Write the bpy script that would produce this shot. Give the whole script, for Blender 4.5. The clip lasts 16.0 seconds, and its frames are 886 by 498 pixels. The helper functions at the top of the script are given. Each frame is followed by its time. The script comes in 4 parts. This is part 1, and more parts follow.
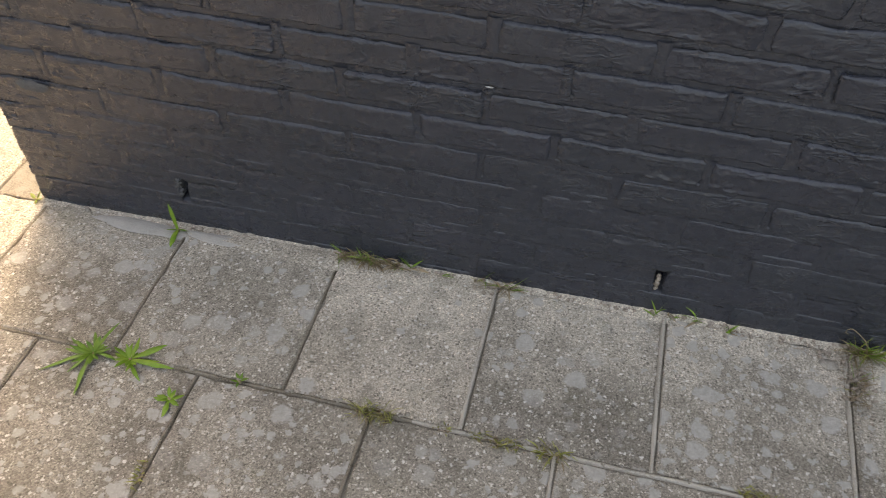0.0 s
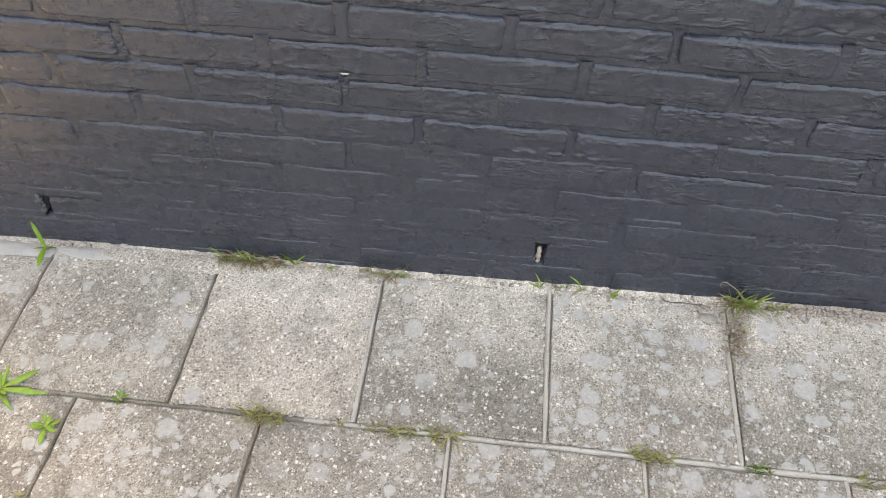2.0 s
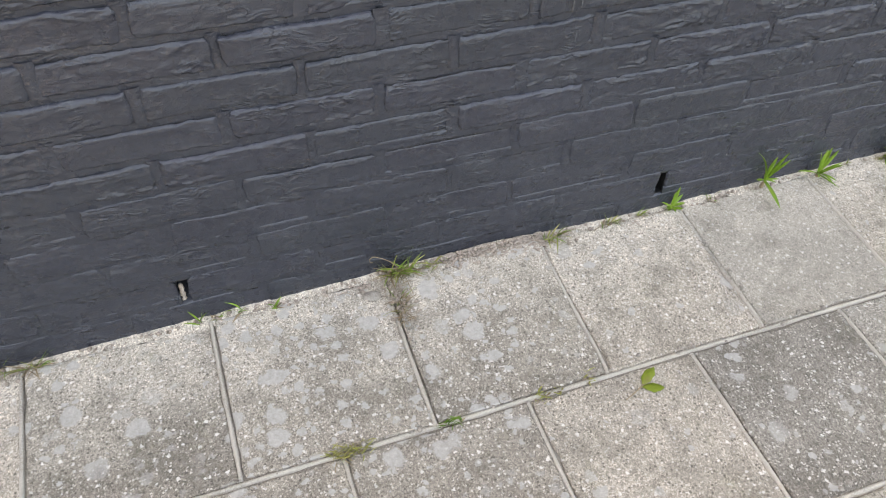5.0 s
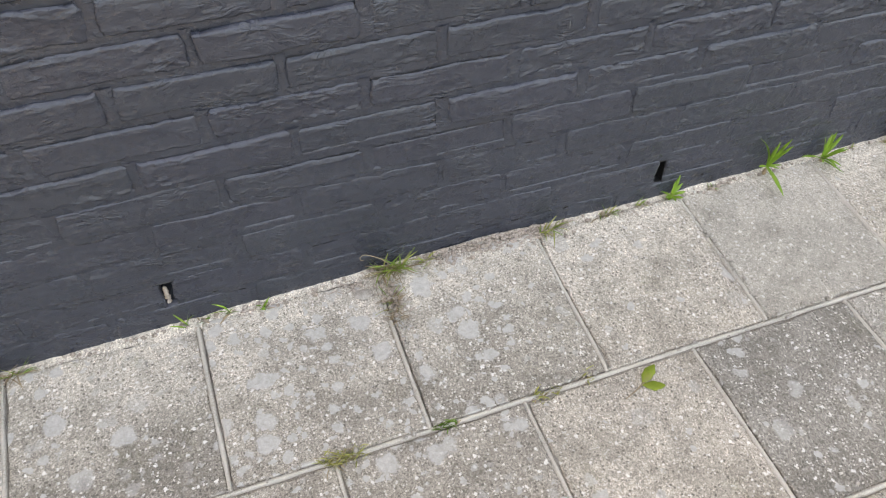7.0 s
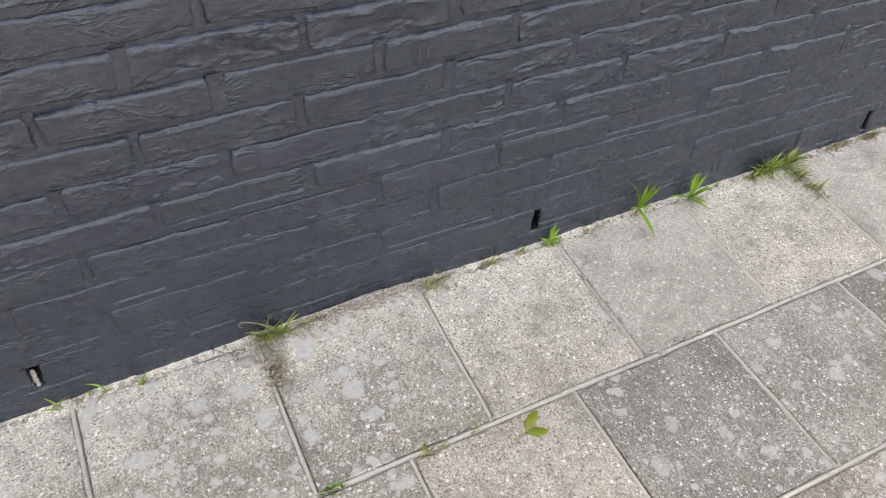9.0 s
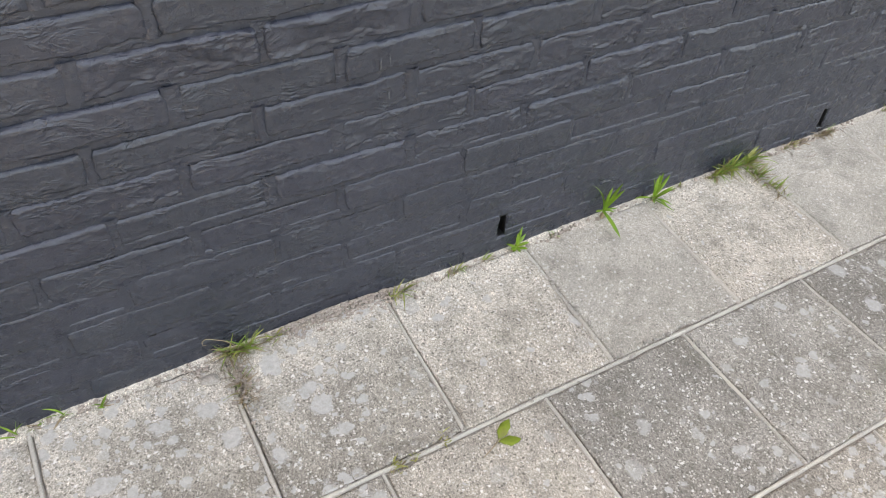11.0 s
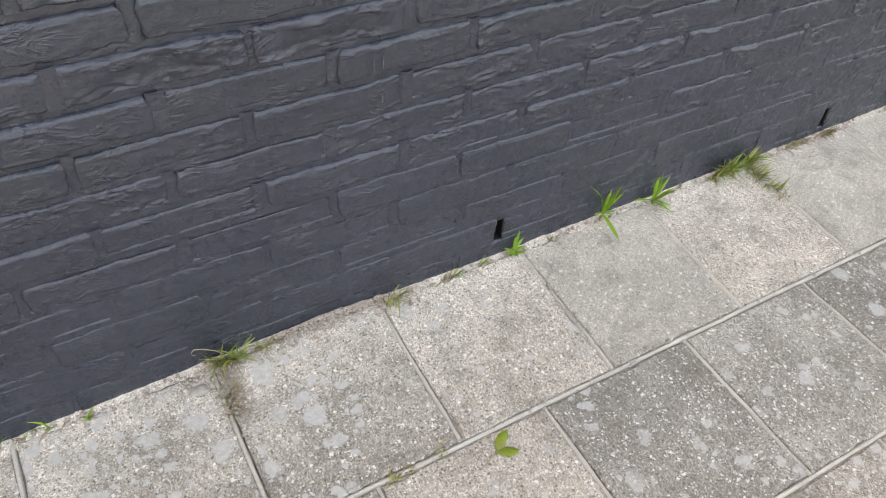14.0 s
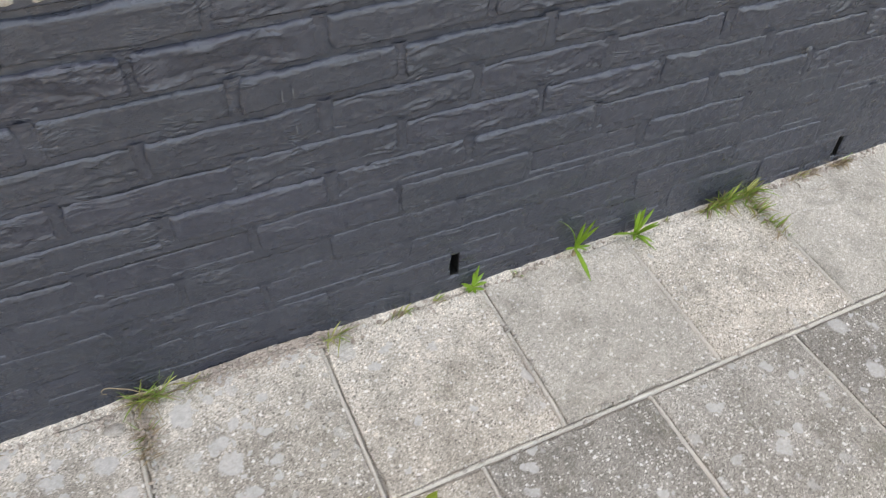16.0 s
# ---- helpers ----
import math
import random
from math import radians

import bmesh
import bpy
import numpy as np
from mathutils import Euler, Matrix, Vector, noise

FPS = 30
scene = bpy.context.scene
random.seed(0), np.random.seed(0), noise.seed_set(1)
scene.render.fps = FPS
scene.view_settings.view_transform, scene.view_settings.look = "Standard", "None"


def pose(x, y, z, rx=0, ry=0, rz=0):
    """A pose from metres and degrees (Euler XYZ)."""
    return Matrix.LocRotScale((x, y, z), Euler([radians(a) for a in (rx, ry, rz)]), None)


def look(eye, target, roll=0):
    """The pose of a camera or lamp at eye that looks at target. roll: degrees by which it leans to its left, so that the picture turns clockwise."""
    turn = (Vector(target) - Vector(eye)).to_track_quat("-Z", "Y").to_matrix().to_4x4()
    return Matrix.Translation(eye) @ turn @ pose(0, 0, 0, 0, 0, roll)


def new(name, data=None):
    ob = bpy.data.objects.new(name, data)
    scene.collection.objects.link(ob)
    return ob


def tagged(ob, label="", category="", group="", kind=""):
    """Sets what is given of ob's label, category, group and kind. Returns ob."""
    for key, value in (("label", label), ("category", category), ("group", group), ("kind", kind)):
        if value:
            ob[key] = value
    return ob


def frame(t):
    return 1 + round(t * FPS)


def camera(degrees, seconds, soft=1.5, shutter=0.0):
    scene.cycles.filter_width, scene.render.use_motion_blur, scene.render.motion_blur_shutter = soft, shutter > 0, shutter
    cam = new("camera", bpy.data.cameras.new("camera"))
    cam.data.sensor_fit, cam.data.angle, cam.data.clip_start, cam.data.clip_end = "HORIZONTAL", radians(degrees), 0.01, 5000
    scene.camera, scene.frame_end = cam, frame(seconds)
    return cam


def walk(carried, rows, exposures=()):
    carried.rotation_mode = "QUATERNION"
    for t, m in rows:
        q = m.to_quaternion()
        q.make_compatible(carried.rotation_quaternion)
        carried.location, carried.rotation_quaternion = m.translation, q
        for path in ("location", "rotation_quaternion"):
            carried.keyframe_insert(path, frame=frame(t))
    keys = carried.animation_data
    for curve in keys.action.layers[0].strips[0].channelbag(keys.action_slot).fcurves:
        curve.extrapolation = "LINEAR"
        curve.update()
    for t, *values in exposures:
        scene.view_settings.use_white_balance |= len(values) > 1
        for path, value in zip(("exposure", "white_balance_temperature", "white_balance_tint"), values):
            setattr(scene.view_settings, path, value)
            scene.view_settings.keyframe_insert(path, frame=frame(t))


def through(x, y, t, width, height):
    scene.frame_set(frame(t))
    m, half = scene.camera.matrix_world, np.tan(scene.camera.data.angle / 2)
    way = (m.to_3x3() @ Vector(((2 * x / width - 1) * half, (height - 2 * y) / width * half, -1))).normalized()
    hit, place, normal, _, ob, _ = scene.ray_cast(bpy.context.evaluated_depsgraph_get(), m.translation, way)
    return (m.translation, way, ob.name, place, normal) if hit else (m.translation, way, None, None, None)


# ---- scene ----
cam = camera(58.8, 16.0, 0.8, 0.25)
PATH = [
    (0, (0.912, -0.947, 1.104), (0.602, 0.391, -0.349), 1.3),
    (0.5, (0.956, -0.934, 1.097), (0.738, 0.413, -0.365), 2.1),
    (1, (1.018, -0.916, 1.092), (0.886, 0.439, -0.373), 2.4),
    (1.5, (1.016, -0.908, 1.098), (0.899, 0.439, -0.376), 1.9),
    (2, (0.987, -0.922, 1.096), (0.866, 0.424, -0.378), 1.7),
    (2.5, (0.987, -0.926, 1.09), (0.929, 0.409, -0.398), 1.5),
    (3, (1.043, -0.939, 1.071), (1.144, 0.395, -0.416), 1.8),
    (3.5, (1.138, -0.923, 1.092), (1.404, 0.403, -0.382), 2.1),
    (4, (1.189, -0.923, 1.09), (1.558, 0.395, -0.368), 1.6),
    (4.5, (1.183, -0.907, 1.086), (1.615, 0.385, -0.379), 1.8),
    (4.7, (1.182, -0.904, 1.085), (1.641, 0.38, -0.377), 2.0),
    (6.8, (1.227, -0.862, 1.071), (1.704, 0.368, -0.433), 0.6),
    (7, (1.214, -0.856, 1.073), (1.67, 0.38, -0.432), 0.6),
    (7.5, (1.212, -0.853, 1.077), (1.652, 0.404, -0.414), 0.7),
    (8, (1.22, -0.864, 1.09), (1.716, 0.403, -0.376), 1.5),
    (8.5, (1.266, -0.874, 1.102), (1.844, 0.385, -0.341), 2.0),
    (9, (1.295, -0.879, 1.103), (1.946, 0.359, -0.327), 2.5),
    (9.5, (1.298, -0.877, 1.098), (1.995, 0.344, -0.325), 2.9),
    (10, (1.298, -0.871, 1.1), (2.02, 0.336, -0.321), 3.4),
    (12.5, (1.311, -0.843, 1.094), (2.051, 0.347, -0.334), 3.8),
    (13, (1.318, -0.84, 1.092), (2.057, 0.344, -0.34), 3.8),
    (13.5, (1.318, -0.835, 1.09), (2.058, 0.349, -0.341), 3.7),
    (14, (1.317, -0.825, 1.09), (2.058, 0.356, -0.344), 3.9),
    (14.5, (1.316, -0.818, 1.088), (2.065, 0.356, -0.347), 4.3),
    (15, (1.32, -0.821, 1.084), (2.06, 0.355, -0.354), 4.2),
    (15.5, (1.378, -0.801, 1.066), (2.067, 0.377, -0.397), 3.9),
    (16, (1.533, -0.793, 1.069), (2.149, 0.437, -0.383), 2.0),
]
EXPOSURES = [(0.0, 2.18, 9900, 10.6), (0.5, 2.45, 9900, 10.4), (1.0, 3.12, 9900, 10.2), (1.5, 3.22, 9900, 10.2), (2.5, 3.15, 9900, 10.6), (4.5, 3.18, 9900, 11.2), (7.0, 3.19, 9900, 11.5), (16.0, 3.22, 9900, 11.5)]
walk(cam, [(t, look(e, g, r)) for t, e, g, r in PATH], EXPOSURES)

# ---- world and sun ----
SUN_ROT, SUN_EL = radians(-20), radians(52)
world = bpy.data.worlds.new("daylight")
scene.world = world
world.use_nodes = True
wn = world.node_tree.nodes
sky = wn.new("ShaderNodeTexSky")
sky.sky_type, sky.sun_disc = "NISHITA", False
sky.sun_elevation, sky.sun_rotation = SUN_EL, SUN_ROT
sky.air_density, sky.dust_density = 1.0, 5.0
world.node_tree.links.new(sky.outputs[0], wn["Background"].inputs[0])
wn["Background"].inputs[1].default_value = 0.15

sun_data = bpy.data.lights.new("sun", "SUN")
sun_data.energy, sun_data.angle, sun_data.color = 0.34, radians(6), (1.0, 0.95, 0.92)
sun = new("sun", sun_data)
to_sun = Vector((math.sin(SUN_ROT) * math.cos(SUN_EL), math.cos(SUN_ROT) * math.cos(SUN_EL), math.sin(SUN_EL)))
sun.rotation_mode = "QUATERNION"
sun.rotation_quaternion = to_sun.to_track_quat("Z", "Y")


# ---- materials ----
class Mat:
    """A small builder of node materials."""

    def __init__(self, name):
        self.m = bpy.data.materials.new(name)
        self.m.use_nodes = True
        self.t = self.m.node_tree
        self.b = self.t.nodes["Principled BSDF"]
        self.pos = self.t.nodes.new("ShaderNodeNewGeometry").outputs["Position"]
        info = self.t.nodes.new("ShaderNodeObjectInfo")
        self.rand = info.outputs["Random"]

    def link(self, a, b):
        self.t.links.new(a, b)

    def put(self, sock, v):
        if hasattr(v, "is_output"):
            self.link(v, sock)
        else:
            sock.default_value = v

    def math(self, op, a, b=0.0, clamp=False):
        n = self.t.nodes.new("ShaderNodeMath")
        n.operation, n.use_clamp = op, clamp
        self.put(n.inputs[0], a)
        self.put(n.inputs[1], b)
        return n.outputs[0]

    def stretch(self, sx, sy, sz, shift=False):
        n = self.t.nodes.new("ShaderNodeVectorMath")
        n.operation = "MULTIPLY"
        self.put(n.inputs[0], self.pos)
        n.inputs[1].default_value = (sx, sy, sz)
        if not shift:
            return n.outputs[0]
        a = self.t.nodes.new("ShaderNodeVectorMath")
        a.operation = "ADD"
        self.put(a.inputs[0], n.outputs[0])
        c = self.t.nodes.new("ShaderNodeCombineXYZ")
        k = self.math("MULTIPLY", self.rand, 37.0)
        for i in range(3):
            self.put(c.inputs[i], k)
        self.put(a.inputs[1], c.outputs[0])
        return a.outputs[0]

    def noise(self, scale, detail=4.0, rough=0.55, vec=None, warp=0.0):
        n = self.t.nodes.new("ShaderNodeTexNoise")
        self.put(n.inputs["Vector"], vec if vec is not None else self.pos)
        n.inputs["Scale"].default_value, n.inputs["Detail"].default_value = scale, detail
        n.inputs["Roughness"].default_value, n.inputs["Distortion"].default_value = rough, warp
        return n.outputs["Fac"]

    def cells(self, scale, vec=None, feature="F1", out="Distance"):
        n = self.t.nodes.new("ShaderNodeTexVoronoi")
        n.feature = feature
        self.put(n.inputs["Vector"], vec if vec is not None else self.pos)
        n.inputs["Scale"].default_value = scale
        return n.outputs[out]

    def warped(self, vec, scale, amount):
        n = self.t.nodes.new("ShaderNodeTexNoise")
        self.put(n.inputs["Vector"], vec)
        n.inputs["Scale"].default_value, n.inputs["Detail"].default_value = scale, 3.0
        s = self.t.nodes.new("ShaderNodeVectorMath")
        s.operation = "MULTIPLY_ADD"
        self.put(s.inputs[0], n.outputs["Color"])
        s.inputs[1].default_value = (amount, amount, amount)
        self.put(s.inputs[2], vec)
        return s.outputs[0]

    def ramp(self, v, stops, ease=False):
        n = self.t.nodes.new("ShaderNodeValToRGB")
        self.put(n.inputs[0], v)
        e = n.color_ramp.elements
        n.color_ramp.interpolation = "EASE" if ease else "LINEAR"
        while len(e) < len(stops):
            e.new(0.5)
        for k, (p, c) in zip(e, stops):
            c = (c, c, c) if isinstance(c, (int, float)) else c
            k.position, k.color = p, (*c, 1)
        return n.outputs[0]

    def mix(self, f, a, b, mode="MIX"):
        n = self.t.nodes.new("ShaderNodeMix")
        n.data_type, n.blend_type = "RGBA", mode
        self.put(n.inputs[0], f)
        self.put(n.inputs[6], (*a, 1) if isinstance(a, tuple) else a)
        self.put(n.inputs[7], (*b, 1) if isinstance(b, tuple) else b)
        return n.outputs[2]

    def bump(self, height, strength, distance, under=None):
        n = self.t.nodes.new("ShaderNodeBump")
        n.inputs["Strength"].default_value, n.inputs["Distance"].default_value = strength, distance
        self.put(n.inputs["Height"], height)
        if under is not None:
            self.link(under, n.inputs["Normal"])
        return n.outputs[0]

    def done(self, color, rough, normal=None, **more):
        self.put(self.b.inputs["Base Color"], (*color, 1) if isinstance(color, tuple) else color)
        self.put(self.b.inputs["Roughness"], rough)
        if normal is not None:
            self.link(normal, self.b.inputs["Normal"])
        for k, v in more.items():
            self.put(self.b.inputs[k.replace("_", " ")], v)
        return self.m


def masonry_paint():
    """Satin anthracite masonry paint over rough brick, with dust specks and scrapes."""
    k = Mat("anthracite_masonry_paint")
    tone = k.ramp(k.noise(5.0, 5), [(0.3, (0.0218, 0.0246, 0.0364)), (0.7, (0.0322, 0.0352, 0.0504))])
    tone = k.mix(k.ramp(k.noise(60.0, 5, 0.65), [(0.40, 0.0), (0.75, 0.6)]), tone, (0.052, 0.058, 0.074))
    tone = k.mix(k.math("MULTIPLY", k.rand, 0.5), tone, (0.030, 0.036, 0.046))
    # thin dry scrapes along the courses
    scr = k.ramp(k.noise(1.0, 5, 0.7, k.stretch(20, 20, 300), 0.4), [(0.66, 0.0), (0.74, 0.7)])
    tone = k.mix(scr, tone, (0.085, 0.088, 0.094))
    where = k.warped(k.pos, 90.0, 0.006)
    speck = k.cells(70.0, where)
    gate = k.ramp(k.cells(70.0, where, out="Color"), [(0.83, 0.0), (0.85, 1.0)])
    dust = k.math("MULTIPLY", k.ramp(speck, [(0.07, 1.0), (0.12, 0.0)]), gate)
    tone = k.mix(k.math("MULTIPLY", dust, 0.45), tone, (0.36, 0.345, 0.31))
    rough = k.ramp(k.noise(40.0, 4), [(0.3, 0.20), (0.75, 0.40)])

    def ridged(scale, vec, detail, warp):
        v = k.math("MULTIPLY_ADD", k.noise(scale, detail, 0.55, vec, warp), 2.0)
        v.node.inputs[2].default_value = -1.0
        return k.math("SUBTRACT", 1.0, k.math("ABSOLUTE", v))

    n = k.bump(ridged(1.0, k.stretch(24, 24, 95), 3.0, 1.1), 0.14, 0.0040)
    n = k.bump(k.noise(1.0, 6, 0.65, k.stretch(55, 55, 105), 0.8), 0.36, 0.0034, n)
    # cracks and drag folds in patches
    folds = k.math("POWER", ridged(1.0, k.stretch(20, 20, 46), 3.0, 1.2), 6.0)
    where2 = k.ramp(k.noise(13.0, 3), [(0.50, 0.0), (0.66, 1.0)])
    n = k.bump(k.math("MULTIPLY", folds, where2), 0.55, 0.0036, n)
    n = k.bump(k.noise(1.0, 5, 0.7, k.stretch(170, 170, 260), 0.5), 0.22, 0.0022, n)
    n = k.bump(k.noise(380.0, 4, 0.7), 0.45, 0.0015, n)
    return k.done(tone, rough, n, Specular_IOR_Level=0.60)


def concrete(name, light, dark, pebble, lichen, smooth=0.0, moss=0.35, sand_lift_amount=0.78):
    """Weathered concrete paving with aggregate, lichen discs and stains."""
    k = Mat(name)
    v = k.stretch(1, 1, 1, True)
    base = k.ramp(k.noise(7.0, 6, 0.6, v), [(0.30, dark), (0.68, light)], True)
    tint = k.math("MULTIPLY_ADD", k.rand, 0.30)
    tint.node.inputs[2].default_value = 0.85
    base = k.mix(1.0, base, tint, "MULTIPLY")
    # pale sand fading out in tongues, and brightness painted in nearer the wall
    sep = k.t.nodes.new("ShaderNodeSeparateXYZ")
    k.put(sep.inputs[0], k.pos)
    sand_lift = k.math("MULTIPLY_ADD", sep.outputs["Y"], 3.2)
    k.put(sand_lift.node.inputs[2], k.math("MULTIPLY", k.noise(6.0, 6, 0.7), 1.7))
    sand_lift = k.math("MULTIPLY", k.ramp(sand_lift, [(0.05, 0.0), (0.85, 1.0)], True), k.ramp(sep.outputs["X"], [(0.42, 0.40), (0.60, 1.0)]))
    base = k.mix(k.math("MULTIPLY", sand_lift, sand_lift_amount), base, (0.60, 0.54, 0.46))
    # sand grains, then pale and dark aggregate
    grain = k.noise(620.0, 3, 0.8, v)
    base = k.mix(1.0, base, k.ramp(grain, [(0.32, 0.55), (0.68, 1.45)]), "MULTIPLY")
    sand = k.cells(420.0, v, out="Color")
    base = k.mix(1.0 - 0.65 * smooth, base, k.ramp(sand, [(0.05, 0.54), (0.5, 0.93), (0.80, 1.18), (0.95, 1.62)]), "MULTIPLY")
    c1 = k.cells(210.0, k.warped(v, 340.0, 0.0045), out="Color")
    d1 = k.cells(210.0, k.warped(v, 340.0, 0.0045))
    pale = k.math("MULTIPLY", k.ramp(c1, [(0.70, 0.0), (0.74, 1.0)]), k.ramp(d1, [(0.30, 1.0), (0.44, 0.0)]))
    base = k.mix(k.math("MULTIPLY", pale, pebble), base, (0.62, 0.575, 0.51))
    c2 = k.cells(170.0, k.warped(v, 300.0, 0.005), out="Color")
    d2 = k.cells(170.0, k.warped(v, 300.0, 0.005))
    deep = k.math("MULTIPLY", k.ramp(c2, [(0.62, 0.0), (0.66, 1.0)]), k.ramp(d2, [(0.24, 1.0), (0.38, 0.0)]))
    base = k.mix(k.math("MULTIPLY", deep, 0.75 * pebble), base, (0.085, 0.075, 0.065))
    c3 = k.cells(75.0, k.warped(v, 210.0, 0.009), out="Color")
    d3 = k.cells(75.0, k.warped(v, 210.0, 0.009))
    quartz = k.math("MULTIPLY", k.ramp(c3, [(0.46, 0.0), (0.48, 1.0)]), k.ramp(d3, [(0.15, 1.0), (0.26, 0.0)]))
    base = k.mix(k.math("MULTIPLY", quartz, 0.85 * pebble), base, (0.78, 0.75, 0.70))
    # stains and a thin green film
    base = k.mix(k.ramp(k.noise(16.0, 6, 0.65, v, 0.5), [(0.48, 0.0), (0.72, 0.50)]), base, (0.125, 0.112, 0.09))
    film = k.math("MULTIPLY", k.ramp(k.noise(9.0, 5, 0.7, v), [(0.56, 0.0), (0.75, 1.0)]), k.ramp(k.noise(90.0, 3, 0.6, v), [(0.45, 0.0), (0.65, 1.0)]))
    base = k.mix(k.math("MULTIPLY", film, moss), base, (0.17, 0.18, 0.075))
    # lichen discs of several sizes
    disc = None
    for scale, cut, size in ((19.0, 1.0 - 0.50 * lichen, 0.34), (36.0, 1.0 - 0.45 * lichen, 0.36), (70.0, 1.0 - 0.35 * lichen, 0.40)):
        wv = k.warped(k.warped(v, 48.0, 0.022), 240.0, 0.008)
        far = k.cells(scale, wv)
        pick = k.cells(scale, wv, out="Color")
        on = k.math("MULTIPLY", k.ramp(far, [(size - 0.06, 1.0), (size + 0.03, 0.0)]), k.ramp(pick, [(cut, 0.0), (min(cut + 0.03, 1.0), 1.0)]))
        on = k.math("MULTIPLY", on, k.ramp(k.noise(5.0, 3, 0.5, v), [(0.34, 0.0), (0.50, 1.0)]))
        disc = on if disc is None else k.math("MAXIMUM", disc, on)
    pale_l = k.ramp(k.noise(130.0, 4, 0.6, v), [(0.3, (0.38, 0.363, 0.338)), (0.7, (0.51, 0.49, 0.462))])
    base = k.mix(k.math("MULTIPLY", disc, 0.85), base, pale_l)
    h = k.math("MULTIPLY_ADD", grain, 0.9)
    k.put(h.node.inputs[2], k.math("MULTIPLY", pale, 0.35))
    n = k.bump(h, 0.75 - 0.3 * smooth, 0.0018)
    n = k.bump(k.noise(38.0, 5, 0.6, v), 0.5, 0.004, n)
    return k.done(base, 0.9 - 0.05 * smooth, n, Specular_IOR_Level=0.25)


def sandy(name, a, b, c, size=30.0):
    k = Mat(name)
    base = k.ramp(k.noise(size, 6, 0.7), [(0.36, a), (0.62, b)])
    base = k.mix(k.ramp(k.noise(460.0, 2, 0.7), [(0.42, 0.0), (0.62, 0.8)]), base, c)
    n = k.bump(k.noise(260.0, 5, 0.7), 0.9, 0.003)
    return k.done(base, 0.95, n, Specular_IOR_Level=0.15)


def leafy(name, a, b, tip, through=0.35):
    k = Mat(name)
    base = k.ramp(k.noise(90.0, 4, 0.6), [(0.3, a), (0.7, b)])
    base = k.mix(k.math("MULTIPLY", k.ramp(k.noise(40.0, 3), [(0.5, 0.0), (0.72, 1.0)]), 0.5), base, tip)
    n = k.bump(k.noise(1.0, 3, 0.5, k.stretch(900, 900, 300)), 0.3, 0.0006)
    return k.done(base, 0.5, n, Specular_IOR_Level=0.4, Subsurface_Weight=through * 0.4, Subsurface_Radius=(0.004, 0.006, 0.002), Subsurface_Scale=0.6)


PAINT = masonry_paint()
SLAB_BEIGE = concrete("beige_aggregate_concrete", (0.516, 0.458, 0.386), (0.364, 0.322, 0.270), 1.0, 0.35)
SLAB_LICHEN = concrete("lichened_concrete", (0.405, 0.362, 0.306), (0.273, 0.243, 0.205), 0.9, 1.0)
SLAB_DARK = concrete("dark_weathered_concrete", (0.325, 0.298, 0.260), (0.225, 0.205, 0.176), 0.85, 0.6)
SLAB_MID = concrete("weathered_concrete", (0.354, 0.318, 0.270), (0.243, 0.217, 0.183), 0.95, 0.8)
SLAB_GREY = concrete("smooth_grey_concrete", (0.400, 0.366, 0.315), (0.329, 0.300, 0.257), 0.62, 0.15, 0.65, 0.15, 0.25)
SAND = sandy("joint_sand", (0.15, 0.133, 0.11), (0.29, 0.262, 0.225), (0.36, 0.33, 0.285))
MORTAR = sandy("sandy_cement", (0.25, 0.222, 0.192), (0.36, 0.328, 0.288), (0.44, 0.40, 0.355))
FILLET = concrete("sandy_cement_fillet", (0.500, 0.445, 0.378), (0.365, 0.325, 0.275), 0.8, 0.15, 0.0, 0.3, 0.5)
JOINT = sandy("pale_joint_sand", (0.33, 0.298, 0.256), (0.52, 0.478, 0.42), (0.56, 0.52, 0.46), 10.0)
LOOSE = sandy("brown_joint_dirt", (0.09, 0.074, 0.056), (0.27, 0.238, 0.195), (0.32, 0.28, 0.225), 16.0)
# dark filler for unseen surfaces, so less light bounces onto the wall
UNSEEN_DARK = sandy("unseen_dark", (0.045, 0.042, 0.033), (0.085, 0.078, 0.060), (0.11, 0.10, 0.08), 4.0)
SOIL = sandy("dry_soil", (0.23, 0.185, 0.155), (0.40, 0.335, 0.285), (0.50, 0.43, 0.37))
SMEAR = sandy("pale_cement_smear", (0.36, 0.338, 0.31), (0.45, 0.425, 0.395), (0.50, 0.475, 0.445))
GREEN = leafy("fresh_green_leaf", (0.105, 0.205, 0.018), (0.175, 0.300, 0.028), (0.27, 0.35, 0.05))
GREEN_DEEP = leafy("deep_green_leaf", (0.075, 0.160, 0.018), (0.130, 0.24, 0.028), (0.21, 0.29, 0.05))
GRASS = leafy("grass_blade", (0.13, 0.23, 0.032), (0.21, 0.31, 0.055), (0.36, 0.36, 0.11))
YELLOW_GRASS = leafy("yellowing_grass_blade", (0.22, 0.25, 0.05), (0.33, 0.34, 0.09), (0.40, 0.33, 0.14))
STRAW = leafy("dry_grass", (0.20, 0.145, 0.085), (0.36, 0.275, 0.175), (0.12, 0.08, 0.05), 0.1)
MOSS = leafy("moss", (0.25, 0.26, 0.065), (0.38, 0.37, 0.12), (0.44, 0.37, 0.17), 0.2)
YELLOW = leafy("yellow_green_leaf", (0.125, 0.175, 0.018), (0.20, 0.25, 0.028), (0.20, 0.13, 0.045))
WHITE_CHIP = sandy("white_paint_fleck", (0.30, 0.30, 0.30), (0.48, 0.48, 0.47), (0.55, 0.55, 0.54))
SCUFF = sandy("grey_scuff", (0.07, 0.073, 0.080), (0.115, 0.118, 0.125), (0.15, 0.152, 0.158))


